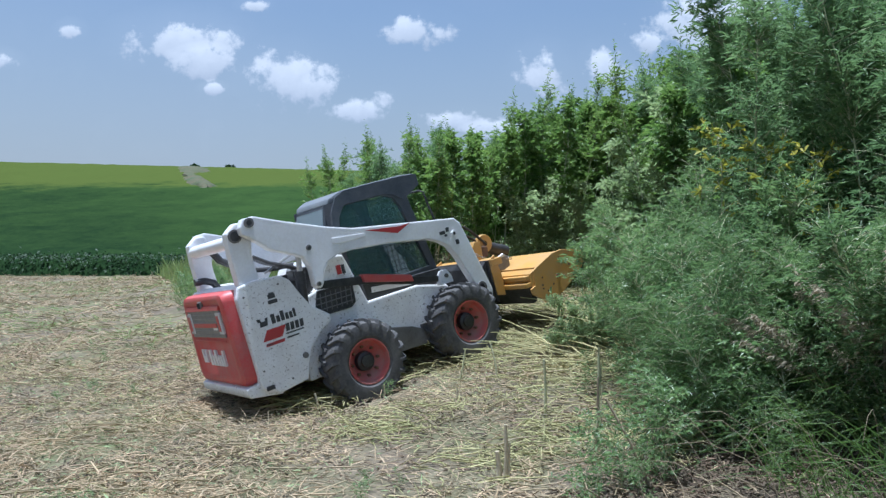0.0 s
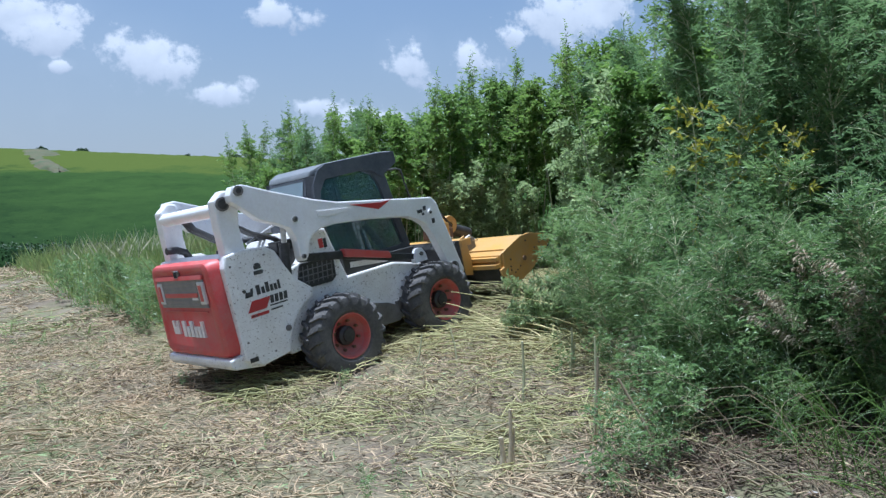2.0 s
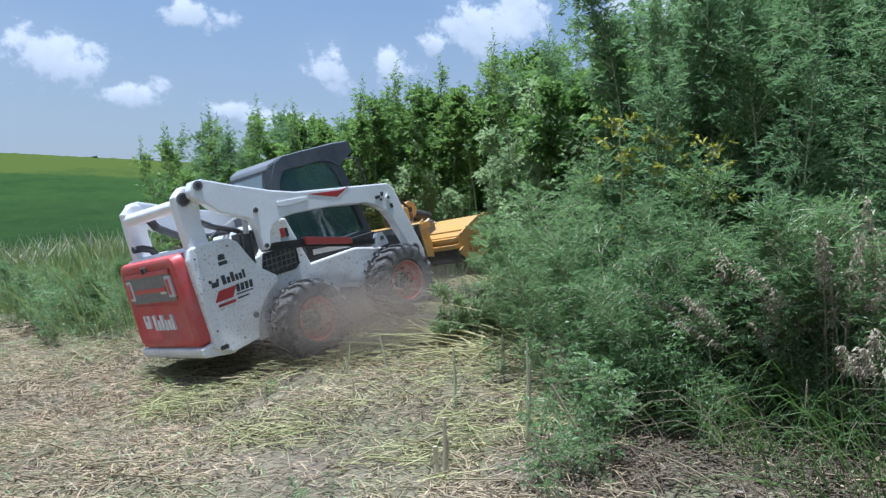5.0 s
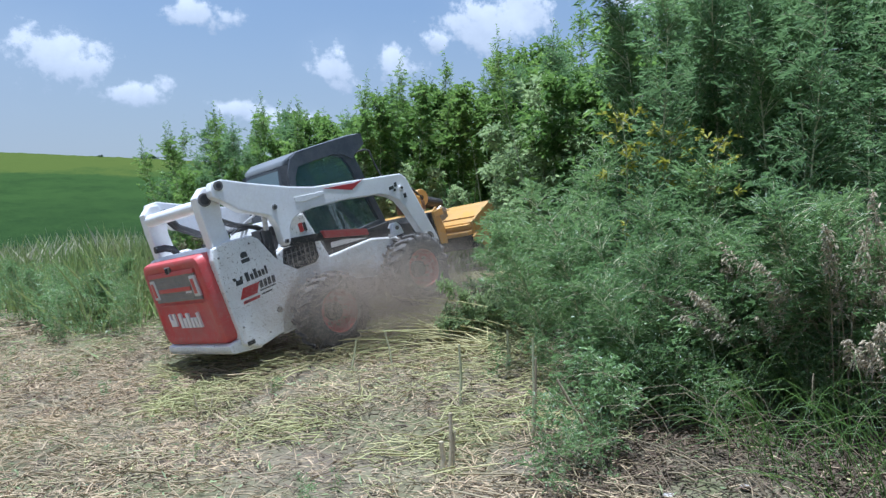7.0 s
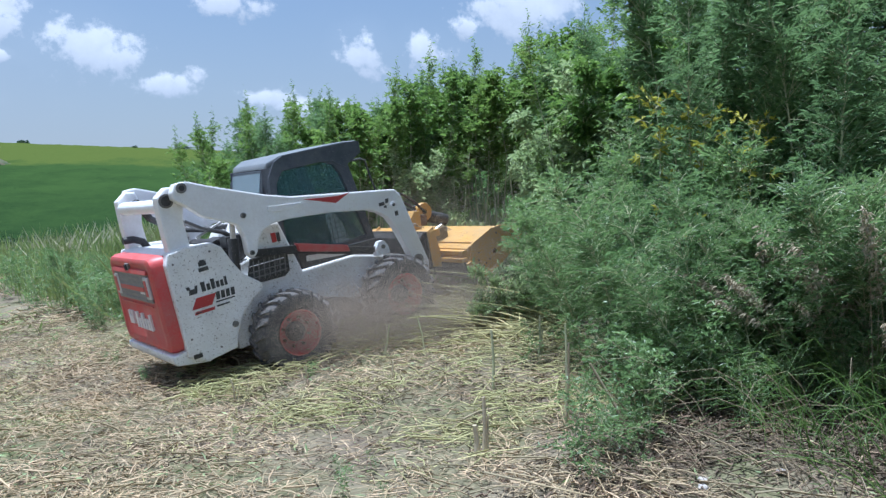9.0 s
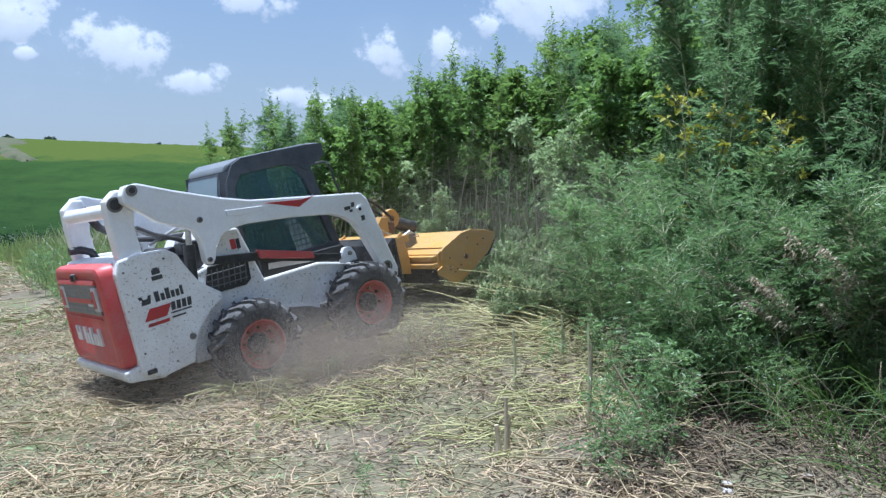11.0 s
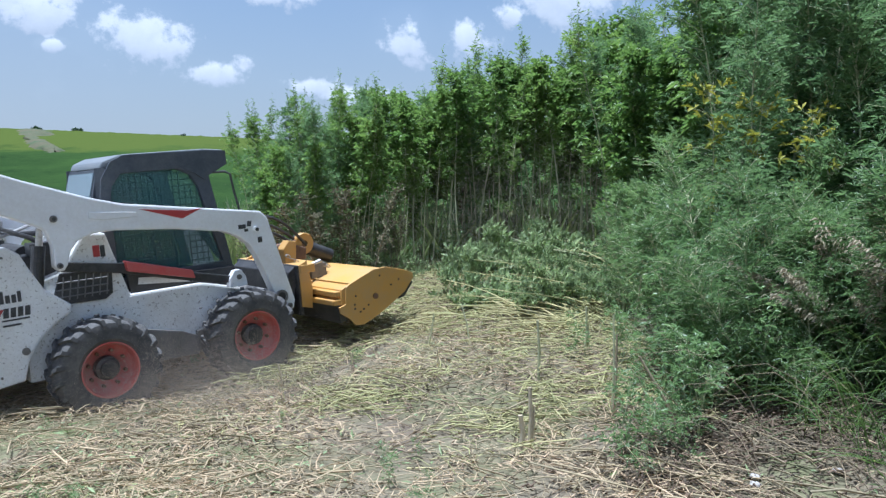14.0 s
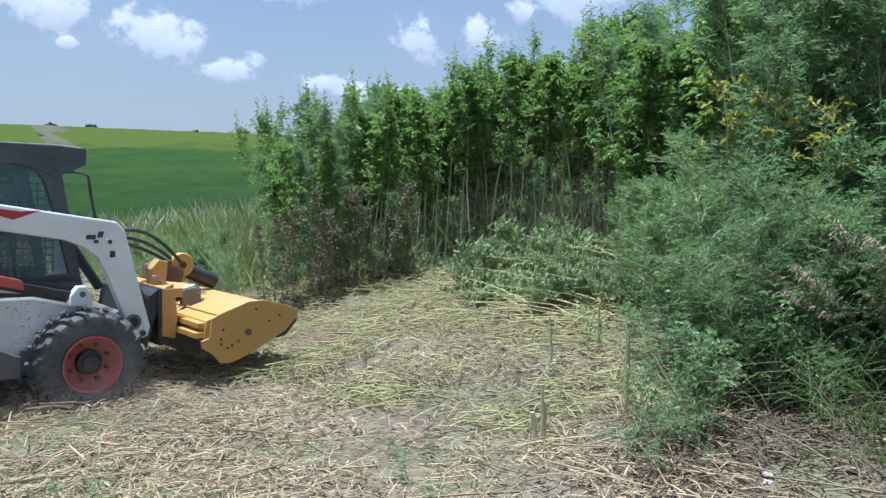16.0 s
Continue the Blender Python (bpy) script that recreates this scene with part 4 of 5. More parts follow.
def seed_grass(x, y, h, lean, seed):
    """Dry grass with a drooping tan seed head."""
    rng = np.random.default_rng(seed)
    e = new("seed_grass")
    e.location = (x, y, gz(x, y) - 0.02)
    k = np.linspace(0, 1, 8)[:, None]
    lines, heads = [], []
    for i in range(7):
        d = np.array([lean[0] + rng.normal(0, 0.18), lean[1] + rng.normal(0, 0.18), 0])
        hh = h * rng.uniform(0.7, 1.05)
        line = k * [0, 0, hh] + d * hh * k ** 2 + [rng.normal(0, 0.05), rng.normal(0, 0.05), 0]
        lines.append(line)
        t = rng.uniform(0.74, 1.0, 110)
        p = np.stack([np.interp(t, k[:, 0], line[:, c]) for c in range(3)], -1)
        spread = (1.05 - t)[:, None] * 0.30 + 0.02
        heads.append((p + rng.normal(0, 1, (110, 3)) * spread * [0.25, 0.25, 0.12] - [0, 0, 0.0], unit(d * 1.5 + rng.normal(0, 0.5, (110, 3)) + [0, 0, -0.2])))
    v, f = tubes(np.array(lines), np.full(7, 0.0035), np.full(7, 0.0015), 4)
    mesh_object("stem", v, f, DRYSTALK, e, True)
    hp, hw = np.concatenate([a for a, b in heads]), np.concatenate([b for a, b in heads])
    v, f = blades(hp, hw, rng.uniform(0.02, 0.05, len(hp)), rng.uniform(0.006, 0.012, len(hp)), rng, 0.3)
    mesh_object("seed_head", v, f, SEED, e)
    tagged(e, "dry tan grass with drooping seed heads", "grass", "seeding grasses")
    return e


for i, (x, y, h, le) in enumerate(((2.45, 3.8, 1.2, (-0.12, -0.05)), (2.6, 4.0, 1.15, (-0.12, 0)), (2.45, 4.1, 0.8, (-0.3, 0)), (2.7, 3.8, 1.3, (0, -0.1)), (2.55, 3.6, 0.7, (-0.3, -0.1)), (2.8, 3.7, 1.3, (-0.05, 0)), (2.35, 4.35, 0.85, (-0.7, -0.1)), (2.6, 4.5, 1.0, (-0.6, 0.0)))):
    seed_grass(x, y, h, le, 900 + i)


def long_grass(n, x0, x1, y0, y1, material, seed, name, label, flat):
    rng = np.random.default_rng(seed)
    x, y = rng.uniform(x0, x1, n), rng.uniform(y0, y1, n)
    k = np.linspace(0, 1, 6)[None, :, None]
    a = rng.normal(math.pi * 0.95, 0.7, n)
    h = rng.uniform(0.15, 0.6, n)[:, None, None]
    reach = rng.uniform(0.3, 0.9, n)[:, None, None] * flat
    d = np.stack([np.cos(a), np.sin(a), 0 * a], -1)[:, None]
    line = np.stack([x, y, ground_z(x, y)], -1)[:, None] + d * reach * k ** 1.3 + np.array([0, 0, 1.0]) * h * np.sin(k * 2.4) * 0.9
    line[..., 2] = np.maximum(line[..., 2], ground_z(line[..., 0], line[..., 1]) + 0.01)
    v, f = tubes(line, rng.uniform(0.002, 0.004, n), np.full(n, 0.001), 3)
    tagged(mesh_object(name, v, f, material), label, "grass", kind="stuff")


long_grass(90, 1.0, 3.4, 2.9, 4.7, DRYSTALK, 61, "bent_dry_grass", "long dry grass bent over at the weeds' foot", 1.0)
long_grass(560, 1.7, 3.6, 2.8, 4.9, LEAF, 62, "bent_green_grass", "long green grass bent over at the weeds' foot", 0.8)
for i, (x, y) in enumerate(((1.66, 3.62), (1.30, 3.75), (1.25, 3.68))):
    b = bmesh.new()
    bmesh.ops.create_icosphere(b, subdivisions=2, radius=0.03)
    for vv in b.verts:
        vv.co *= 1 + 0.35 * noise.noise(vv.co * 30 + Vector((i, 0, 0)))
        vv.co.z *= 0.5
    st = part("stone", b, STONE)
    st.location = (x, y, gz(x, y) + 0.012)
    tagged(st, "small pale stone on bare soil", "stone", "pale stones")

# ---- skid-steer loader ----
ARM = [(-1.42, 1.90), (-1.38, 1.97), (-1.28, 1.975), (-1.01, 1.865), (-0.60, 1.715), (-0.34, 1.64), (0.20, 1.56), (0.84, 1.465), (0.90, 1.40),
       (1.105, 0.62), (1.085, 0.545), (1.02, 0.525), (0.96, 0.56), (0.77, 1.06), (0.70, 1.19), (0.60, 1.27), (0.47, 1.325), (0.05, 1.395),
       (-0.42, 1.44), (-0.58, 1.435), (-0.69, 1.395), (-0.75, 1.33), (-0.785, 1.22), (-0.81, 1.185), (-0.845, 1.18), (-0.875, 1.22), (-0.87, 1.38),
       (-0.91, 1.50), (-0.99, 1.545), (-1.20, 1.64), (-1.33, 1.77), (-1.42, 1.84)]
PANEL_SIDE = [(-1.60, 0.47), (-1.44, 0.38), (-1.15, 0.41), (-1.11, 0.55), (-1.03, 0.68), (-0.92, 0.78), (-0.78, 0.86), (-0.78, 0.92), (-0.94, 1.05),
              (-1.02, 1.20), (-1.08, 1.34), (-1.16, 1.40), (-1.40, 1.42), (-1.56, 1.40), (-1.60, 1.30)]


def disc(x, y0, y1, z, r, bm=None, seg=20):
    return tube([(x, y0, z), (x, y1, z)], r, seg, bm)


@functools.lru_cache(None)
def lug_mesh(side):
    """One slanting tread bar, shared by all the tyres."""
    b = bmesh.new()
    rows = []
    for yy, a, hw, r0, r1 in ((0.158, 0.13, 0.045, 0.318, 0.346), (0.148, 0.10, 0.047, 0.355, 0.392), (0.105, 0.05, 0.052, 0.370, 0.405), (0.0, -0.06, 0.045, 0.373, 0.405)):
        rows.append([b.verts.new((r * math.cos(a + q), side * yy, r * math.sin(a + q))) for q, r in ((-hw, r0), (-hw * 0.8, r1), (hw * 0.8, r1), (hw, r0))])
    for p, q in zip(rows, rows[1:]):
        for k in range(3):
            b.faces.new((p[k], p[k + 1], q[k + 1], q[k]))
    b.faces.new(rows[0])
    b.faces.new(rows[-1])
    bmesh.ops.recalc_face_normals(b, faces=b.faces[:])
    me = bpy.data.meshes.new("lug")
    b.to_mesh(me)
    b.free()
    me.materials.append(RUBBER)
    return me


def build_wheel(machine, x, y, out):
    """A wheel with its own hub; out is -1 on the machine's right and 1 on its left."""
    w = part("wheel", lathe([(0.05, -0.02), (0.11, 0.01), (0.165, 0.045), (0.195, 0.075), (0.212, 0.13), (0.216, 0.14), (0.205, 0.14), (0.19, 0.10),
                             (0.185, -0.11), (0.205, -0.14), (0.216, -0.14), (0.20, -0.12), (0.17, -0.04), (0.05, -0.06)]), RIM, machine,
             "dusty red steel rim")
    smooth(w, 35)
    bm = lathe([(0.208, -0.125), (0.24, -0.150), (0.32, -0.155), (0.36, -0.145), (0.378, -0.11), (0.382, 0), (0.378, 0.11), (0.36, 0.145),
                (0.32, 0.155), (0.24, 0.150), (0.208, 0.125)], 48, None, False)
    smooth(part("tyre", bm, RUBBER, w, "dusty black tyre with deep lugs"), 30)
    for side in (-1, 1):
        for i in range(20):
            a0 = 360 * (i + (0.5 if side > 0 else 0)) / 20
            lug = new("lug", lug_mesh(side))
            lug.parent = w
            lug.matrix_basis = Matrix.Rotation(-radians(a0), 4, "Y")
    hub = lathe([(0.085, -0.02), (0.095, 0.02), (0.09, 0.065), (0.065, 0.08), (0.06, 0.10), (0.03, 0.105)], 24)
    hub = part("hub", hub, BLACK, w, "dirty dark hub cap")
    smooth(hub)
    for i in range(8):
        a = 2 * math.pi * i / 8
        part("wheel_nut", tube([(0.140 * math.cos(a), 0.02, 0.140 * math.sin(a)), (0.140 * math.cos(a), 0.065, 0.140 * math.sin(a))], 0.014, 6), RUST, w)
    w.matrix_basis = Matrix.Translation((x, y, 0.40)) @ pose(0, 0, 0, 0, 0, 0 if out > 0 else 180)
    return w


def bars(parent, name, material, items, y):
    """Plain bars of a marking on the side at y: (x0, x1, z0, z1, lean)."""
    t = 0.003 if y > 0 else -0.003
    for x0, x1, z0, z1, lean in items:
        part(name, prism([(x0, z0), (x1, z0), (x1 + lean, z1), (x0 + lean, z1)], y, y + t, 0), material, parent)


def build_loader():
    m = new("skid_steer_loader")
    tagged(m, "dirty white skid-steer loader with red rear door and black cab", "loader")
    # chassis and engine bay
    part("chassis", prism([(-1.10, 0.36), (0.72, 0.34), (0.80, 0.52), (0.66, 0.80), (0.30, 0.895), (-0.30, 0.90), (-0.44, 1.42), (-0.60, 1.44),
                           (-0.80, 1.16), (-1.10, 1.08)], -0.60, 0.60, 0.02), PANEL, m, "mud-spattered white chassis")
    part("belly_box", prism([(-0.26, 0.32), (0.20, 0.30), (0.20, 0.46), (0.08, 0.52), (-0.22, 0.60)], -0.66, 0.66, 0.012), GREY, m, "dusty grey step box")
    part("belly_plate", box(0.2, 0.45, -0.63, 0.63, 0.32, 0.50, 0.01), GREY, m)
    part("engine_hood", prism([(-1.58, 0.60), (-1.12, 0.60), (-1.10, 1.36), (-1.50, 1.42), (-1.60, 1.38)], -0.57, 0.57, 0.03), WHITE, m, "white engine hood")
    part("engine_block", prism([(-1.12, 1.0), (-0.50, 1.0), (-0.46, 1.36), (-0.70, 1.32), (-1.10, 1.30)], -0.50, 0.50, 0.02), BLACK, m, "black engine bay")
    part("oil_tank", tube([(-0.95, -0.30, 1.28), (-0.95, 0.30, 1.28)], 0.09, 16), BLACK, m)
    for s in (-1, 1):
        part("rear_side_panel", prism(PANEL_SIDE, s * 0.58, s * 0.70, 0.018), PANEL, m, "mud-spattered white side panel")
        part("panel_bolt", disc(-1.125, s * 0.69, s * 0.712, 0.63, 0.028), GREY, m)
        part("engine_grille", prism([(-0.81, 1.15), (-0.46, 1.14), (-0.43, 1.10), (-0.44, 0.94), (-0.50, 0.90), (-0.84, 0.91), (-0.88, 0.96)], s * 0.595, s * 0.618, 0.006), BLACK, m, "black engine grille")
        grille = None
        for k in range(7):
            x = -0.82 + k * 0.055
            grille = tube([(x, s * 0.622, 0.94), (x + 0.03, s * 0.622, 1.12)], 0.006, 5, grille)
        for k in range(3):
            grille = tube([(-0.85, s * 0.622, 0.97 + k * 0.055), (-0.47, s * 0.622, 0.965 + k * 0.055)], 0.006, 5, grille)
        part("grille_screen", grille, GREY, m)
        # lift arm with its pins
        arm = part("lift_arm", prism(ARM, s * 0.66, s * 0.77, 0.014), WHITE, m, "chipped white lift arm")
        part("arm_web", prism([(-0.60, 1.60), (-0.25, 1.565), (-0.24, 1.53), (-0.50, 1.53), (-0.60, 1.55)], s * 0.768, s * 0.776, 0.003), WHITE, arm)
        for x, z, r, mt in ((-1.335, 1.925, 0.045, GREY), (-0.846, 1.574, 0.026, GREY), (-0.842, 1.225, 0.022, GREY), (0.78, 1.31, 0.030, WHITE), (1.04, 0.575, 0.026, GREY)):
            pin = part("pivot_pin", disc(x, s * 0.765, s * 0.785, z, r), mt, arm)
            part("pin_cap", disc(x, s * 0.785, s * 0.79, z, r * 0.55), BLACK, pin)
        part("arm_tube", lathe([(0.040, -0.012), (0.062, -0.012), (0.062, 0.012), (0.040, 0.012)], 24, None, False), GREY, arm, "worn steel tube end").matrix_basis = Matrix.Translation((0.965, s * 0.772, 0.672))
        part("tube_hole", disc(0.965, s * 0.765, s * 0.772, 0.672, 0.045), BLACK, arm)
        part("arm_slot", box(0.785, 0.825, s * 0.772 - 0.002, s * 0.772 + 0.002, 1.19, 1.24, 0), BLACK, arm)
        part("stripe_decal", prism([(-0.22, 1.585), (0.17, 1.535), (0.30, 1.545), (0.12, 1.475)], s * 0.768, s * 0.773, 0), DECAL_RED, arm, "red wedge stripe")
        bars(arm, "arm_mark", DECAL_DARK, [(0.61, 0.68, 1.33, 1.365, 0.0), (0.69, 0.73, 1.345, 1.39, 0.01), (0.665, 0.70, 1.30, 1.325, 0.0)], s * 0.7705)
        # rear uprights
        part("rear_upright", prism([(-1.53, 1.36), (-1.33, 1.36), (-1.34, 1.62), (-1.30, 1.80), (-1.33, 1.94), (-1.42, 1.955), (-1.52, 1.88), (-1.53, 1.70)],
                                   s * 0.52, s * 0.655, 0.02), WHITE, m, "white rear tower")
        part("upright_pin", disc(-1.45, s * 0.645, s * 0.668, 1.84, 0.062), GREY, m)
        part("pin_bore", disc(-1.45, s * 0.668, s * 0.674, 1.84, 0.045), BLACK, m)
        # lift cylinder and long lower link
        part("lift_cylinder", tube([(-1.00, s * 0.635, 0.98), (-0.935, s * 0.635, 1.38)], 0.05, 16), BLACK, m, "black lift cylinder")
        part("cylinder_rod", tube([(-0.935, s * 0.635, 1.36), (-0.905, s * 0.635, 1.54)], 0.026, 12), CHROME, m)
        part("lower_link", prism([(-0.86, 1.25), (-0.83, 1.17), (-0.36, 1.085), (0.20, 0.93), (0.62, 0.845), (0.64, 0.90), (0.20, 1.01), (-0.33, 1.165)], s * 0.625, s * 0.655, 0.008), BLACK, m, "black lower link")
        part("link_sleeve", prism([(-0.345, 1.185), (-0.335, 1.10), (0.215, 0.955), (0.20, 1.03)], s * 0.622, s * 0.70, 0.014), RED, m, "red link cover")
        part("link_bracket", prism([(0.52, 0.82), (0.69, 0.82), (0.68, 0.90), (0.64, 0.965), (0.58, 0.965), (0.53, 0.90)], s * 0.61, s * 0.69, 0.01), WHITE, m, "white pivot bracket")
        part("bracket_pin", disc(0.61, s * 0.69, s * 0.705, 0.905, 0.022), GREY, m)
        # markings on the side
        bars(m, "logo_mark", DECAL_DARK, [(-1.468, -1.395, 1.00, 1.045, 0.012), (-1.475, -1.445, 1.045, 1.075, -0.01), (-1.41, -1.385, 1.045, 1.07, 0.008)], s * 0.7005)
        bars(m, "name_mark", DECAL_DARK, [(-1.350, -1.312, 1.00, 1.085, 0), (-1.300, -1.268, 1.00, 1.058, 0), (-1.257, -1.222, 1.00, 1.090, 0), (-1.212, -1.182, 1.00, 1.058, 0),
                                          (-1.172, -1.142, 1.00, 1.058, 0), (-1.132, -1.108, 1.00, 1.080, 0)], s * 0.7005)
        bars(m, "red_flash", DECAL_RED, [(-1.475, -1.29, 0.865, 0.96, 0.06)], s * 0.7005)
        bars(m, "model_mark", DECAL_DARK, [(-1.240 + k * 0.047, -1.205 + k * 0.047, 0.895, 0.965, 0.008) for k in range(4)] + [(-1.25, -1.07, 0.870, 0.882, 0)], s * 0.7005)
        bars(m, "small_label", DECAL_RED, [(-1.46, -1.28, 0.815, 0.842, 0.01)], s * 0.7005)
        bars(m, "fine_label", DECAL_DARK, [(-1.25, -1.13, 0.832, 0.846, 0), (-1.45, -1.39, 0.824, 0.832, 0)], s * 0.7025)
        bars(m, "round_mark", DECAL_DARK, [(-1.335, -1.245, 1.175, 1.210, 0), (-1.325, -1.255, 1.222, 1.262, 0), (-1.312, -1.268, 1.262, 1.275, 0)], s * 0.7005)
        # rivets and scuffs along the panel's edge
        for x, z in ((-1.54, 1.30), (-1.54, 0.62), (-1.20, 1.33), (-1.30, 0.47)):
            part("panel_rivet", disc(x, s * 0.699, s * 0.706, z, 0.010, None, 8), GREY, m)
        bars(m, "frame_label", DECAL_RED, [(-0.55, -0.50, 1.24, 1.33, 0)], s * 0.6025)
        bars(m, "frame_sign", DECAL_DARK, [(-0.495, -0.46, 1.235, 1.325, 0)], s * 0.6025)
    # cross tube between the uprights
    part("cross_tube", tube([(-1.47, -0.55, 1.80), (-1.47, 0.55, 1.80)], 0.062, 20), WHITE, m, "white cross tube")
    for k, (yy, zz) in enumerate(((0.42, 1.78), (0.34, 1.76))):
        part("hose", tube([(-1.40, yy, 1.86), (-1.30, yy, 1.66), (-1.10, yy - 0.05, 1.50), (-0.85, yy - 0.1, 1.44), (-0.60, yy - 0.1, 1.42)], 0.028, 10), BLACK, m, "black hydraulic hose")
    for k in range(3):
        part("hose", tube([(-1.28, -0.50 + 0.05 * k, 1.62), (-1.15, -0.50 + 0.05 * k, 1.53), (-0.95, -0.52 + 0.04 * k, 1.44), (-0.86, -0.54, 1.36)], 0.017, 8), BLACK, m, "black hydraulic hose")
    part("valve_block", box(-0.98, -0.80, -0.58, -0.42, 1.30, 1.40, 0.01), BLACK, m)
    part("prop_rod", tube([(-1.18, -0.40, 1.44), (-0.80, -0.40, 1.57)], 0.012, 8), CHROME, m)
    # rear door
    outline = []
    for cy, cz, a0 in ((0.535, 1.30, 0), (-0.535, 1.30, 90), (-0.565, 0.61, 180), (0.565, 0.61, 270)):
        outline += [(cy + 0.09 * math.cos(radians(a0 + k * 18)), cz + 0.09 * math.sin(radians(a0 + k * 18))) for k in range(6)]
    b = bmesh.new()
    loops = [[b.verts.new((x, y * sy, (z - 0.95) * sz + 0.95)) for y, z in outline] for x, sy, sz in
             ((-1.56, 1.0, 1.0), (-1.66, 1.0, 1.0), (-1.70, 0.975, 0.97), (-1.715, 0.93, 0.92), (-1.715, 0.86, 0.85), (-1.705, 0.84, 0.82))]
    for p, q in zip(loops, loops[1:]):
        for i in range(len(p)):
            b.faces.new((p[i], p[(i + 1) % len(p)], q[(i + 1) % len(p)], q[i]))
    b.faces.new(loops[0])
    b.faces.new(loops[-1])
    bmesh.ops.recalc_face_normals(b, faces=b.faces[:])
    door = smooth(part("rear_door", b, RED, m, "red rear door"), 35)
    part("door_grille", box(-1.722, -1.70, -0.49, 0.49, 0.985, 1.255, 0.008), SMOKE, door, "grey perforated grille")
    for k in range(7):
        z = 1.005 + k * 0.038
        part("grille_slat", box(-1.727, -1.718, -0.36, 0.36, z, z + 0.014, 0.002), SMOKE, door)
    part("grille_stripe", prism([(-1.731, 1.085), (-1.71, 1.085), (-1.71, 1.125), (-1.731, 1.125)], -0.35, 0.35, 0.004), RED, door)
    part("grille_brow", prism([(-1.733, 1.245), (-1.70, 1.245), (-1.70, 1.285), (-1.722, 1.285)], -0.50, 0.50, 0.006), RED, door)
    for s in (-1, 1):
        tl = part("tail_lamp", box(-1.732, -1.70, s * 0.44 - 0.055, s * 0.44 + 0.055, 1.02, 1.225, 0.012), LAMP, door, "clear and red tail lamp")
        part("lamp_lens", box(-1.738, -1.73, s * 0.44 - 0.026, s * 0.44 + 0.026, 1.05, 1.195, 0.003), RED, tl)
    latch = bmesh.new()
    ends = [[latch.verts.new((x, y, z)) for y, z in ((-0.055, 1.335), (0.055, 1.335), (0.022, 1.265), (-0.022, 1.265))] for x in (-1.70, -1.728)]
    latch.faces.new(ends[0])
    latch.faces.new(ends[1][::-1])
    for k in range(4):
        latch.faces.new((ends[0][k], ends[0][(k + 1) % 4], ends[1][(k + 1) % 4], ends[1][k]))
    bmesh.ops.recalc_face_normals(latch, faces=latch.faces[:])
    part("door_latch", bevelled(latch, 0.004), SMOKE, door)
    part("latch_handle", tube([(-1.735, 0, 1.275), (-1.735, 0, 1.325)], 0.016, 8), BLACK, door)
    part("door_crease", box(-1.722, -1.712, -0.46, 0.46, 0.945, 0.957, 0.003), RED, door)
    for y0, y1, z0, z1 in ((0.36, 0.23, 0.73, 0.80), (0.36, 0.32, 0.80, 0.86), (0.27, 0.23, 0.80, 0.86), (0.15, 0.085, 0.71, 0.86), (0.065, 0.005, 0.71, 0.81), (-0.015, -0.075, 0.71, 0.86),
                           (-0.095, -0.15, 0.71, 0.81), (-0.17, -0.225, 0.71, 0.81), (-0.245, -0.29, 0.71, 0.86)):
        part("name_mark", box(-1.724, -1.700, y1, y0, z0, z1, 0), DECAL_WHITE, door)
    part("model_mark", box(-1.725, -1.715, -0.34, -0.22, 1.06, 1.10, 0), DECAL_WHITE, door)
    part("bumper", prism([(-1.72, 0.46), (-1.70, 0.42), (-1.40, 0.36), (-1.40, 0.52), (-1.60, 0.53), (-1.72, 0.51)], -0.66, 0.66, 0.015), PANEL, m, "scuffed white tail plate")
    part("bumper_slot", box(-1.56, -1.48, -0.703, -0.698, 0.44, 0.48, 0), BLACK, m)
    part("exhaust", tube([(-1.38, 0.38, 1.36), (-1.42, 0.38, 1.46), (-1.50, 0.38, 1.50), (-1.60, 0.38, 1.51)], 0.036, 14), BLACK, m, "black exhaust pipe")
    # cab
    outer = [(-0.40, 0.92), (-0.40, 1.66), (-0.375, 1.82), (-0.28, 1.95), (0.60, 1.97), (0.60, 1.90), (0.53, 1.82), (0.68, 0.95)]
    inner = [(-0.33, 1.02), (-0.33, 1.62), (-0.305, 1.77), (-0.22, 1.875), (0.24, 1.885), (0.36, 1.83), (0.42, 1.72), (0.585, 1.04)]
    for s in (-1, 1):
        side = part("cab_side", ring(outer, inner, s * 0.42, s * 0.475), CAB, m, "slate black cab frame")
        pane = part("side_window", prism([(x * 0.995, z) for x, z in inner], s * 0.440, s * 0.446, 0), GLASS, side, "tinted side window")
        pane.visible_shadow = False
        wire = None
        for k in range(16):
            x = -0.30 + k * 0.052
            wire = tube([(x, s * 0.413, 1.05), (x, s * 0.413, 1.87 if x < 0.3 else 1.75)], 0.0045, 4, wire)
        for k in range(15):
            z = 1.08 + k * 0.055
            wire = tube([(-0.31, s * 0.41, z), (min(0.50, 0.58 - (z - 1.04) * 0.24), s * 0.41, z)], 0.0045, 4, wire)
        part("wire_screen", wire, BLACK, side, "black wire safety screen")
    roof = prism([(-0.36, 1.925), (-0.33, 1.98), (-0.20, 2.03), (0.50, 2.045), (0.69, 2.03), (0.69, 1.92), (0.62, 1.895), (0.55, 1.94), (-0.24, 1.93)], -0.48, 0.48, 0.022)
    for v in roof.verts:
        if v.co.x < -0.15:
            v.co.y *= 0.80 + 0.20 * max(0.0, (v.co.x + 0.36) / 0.21)
    part("cab_roof", roof, ROOF, m, "dusty slate cab roof")
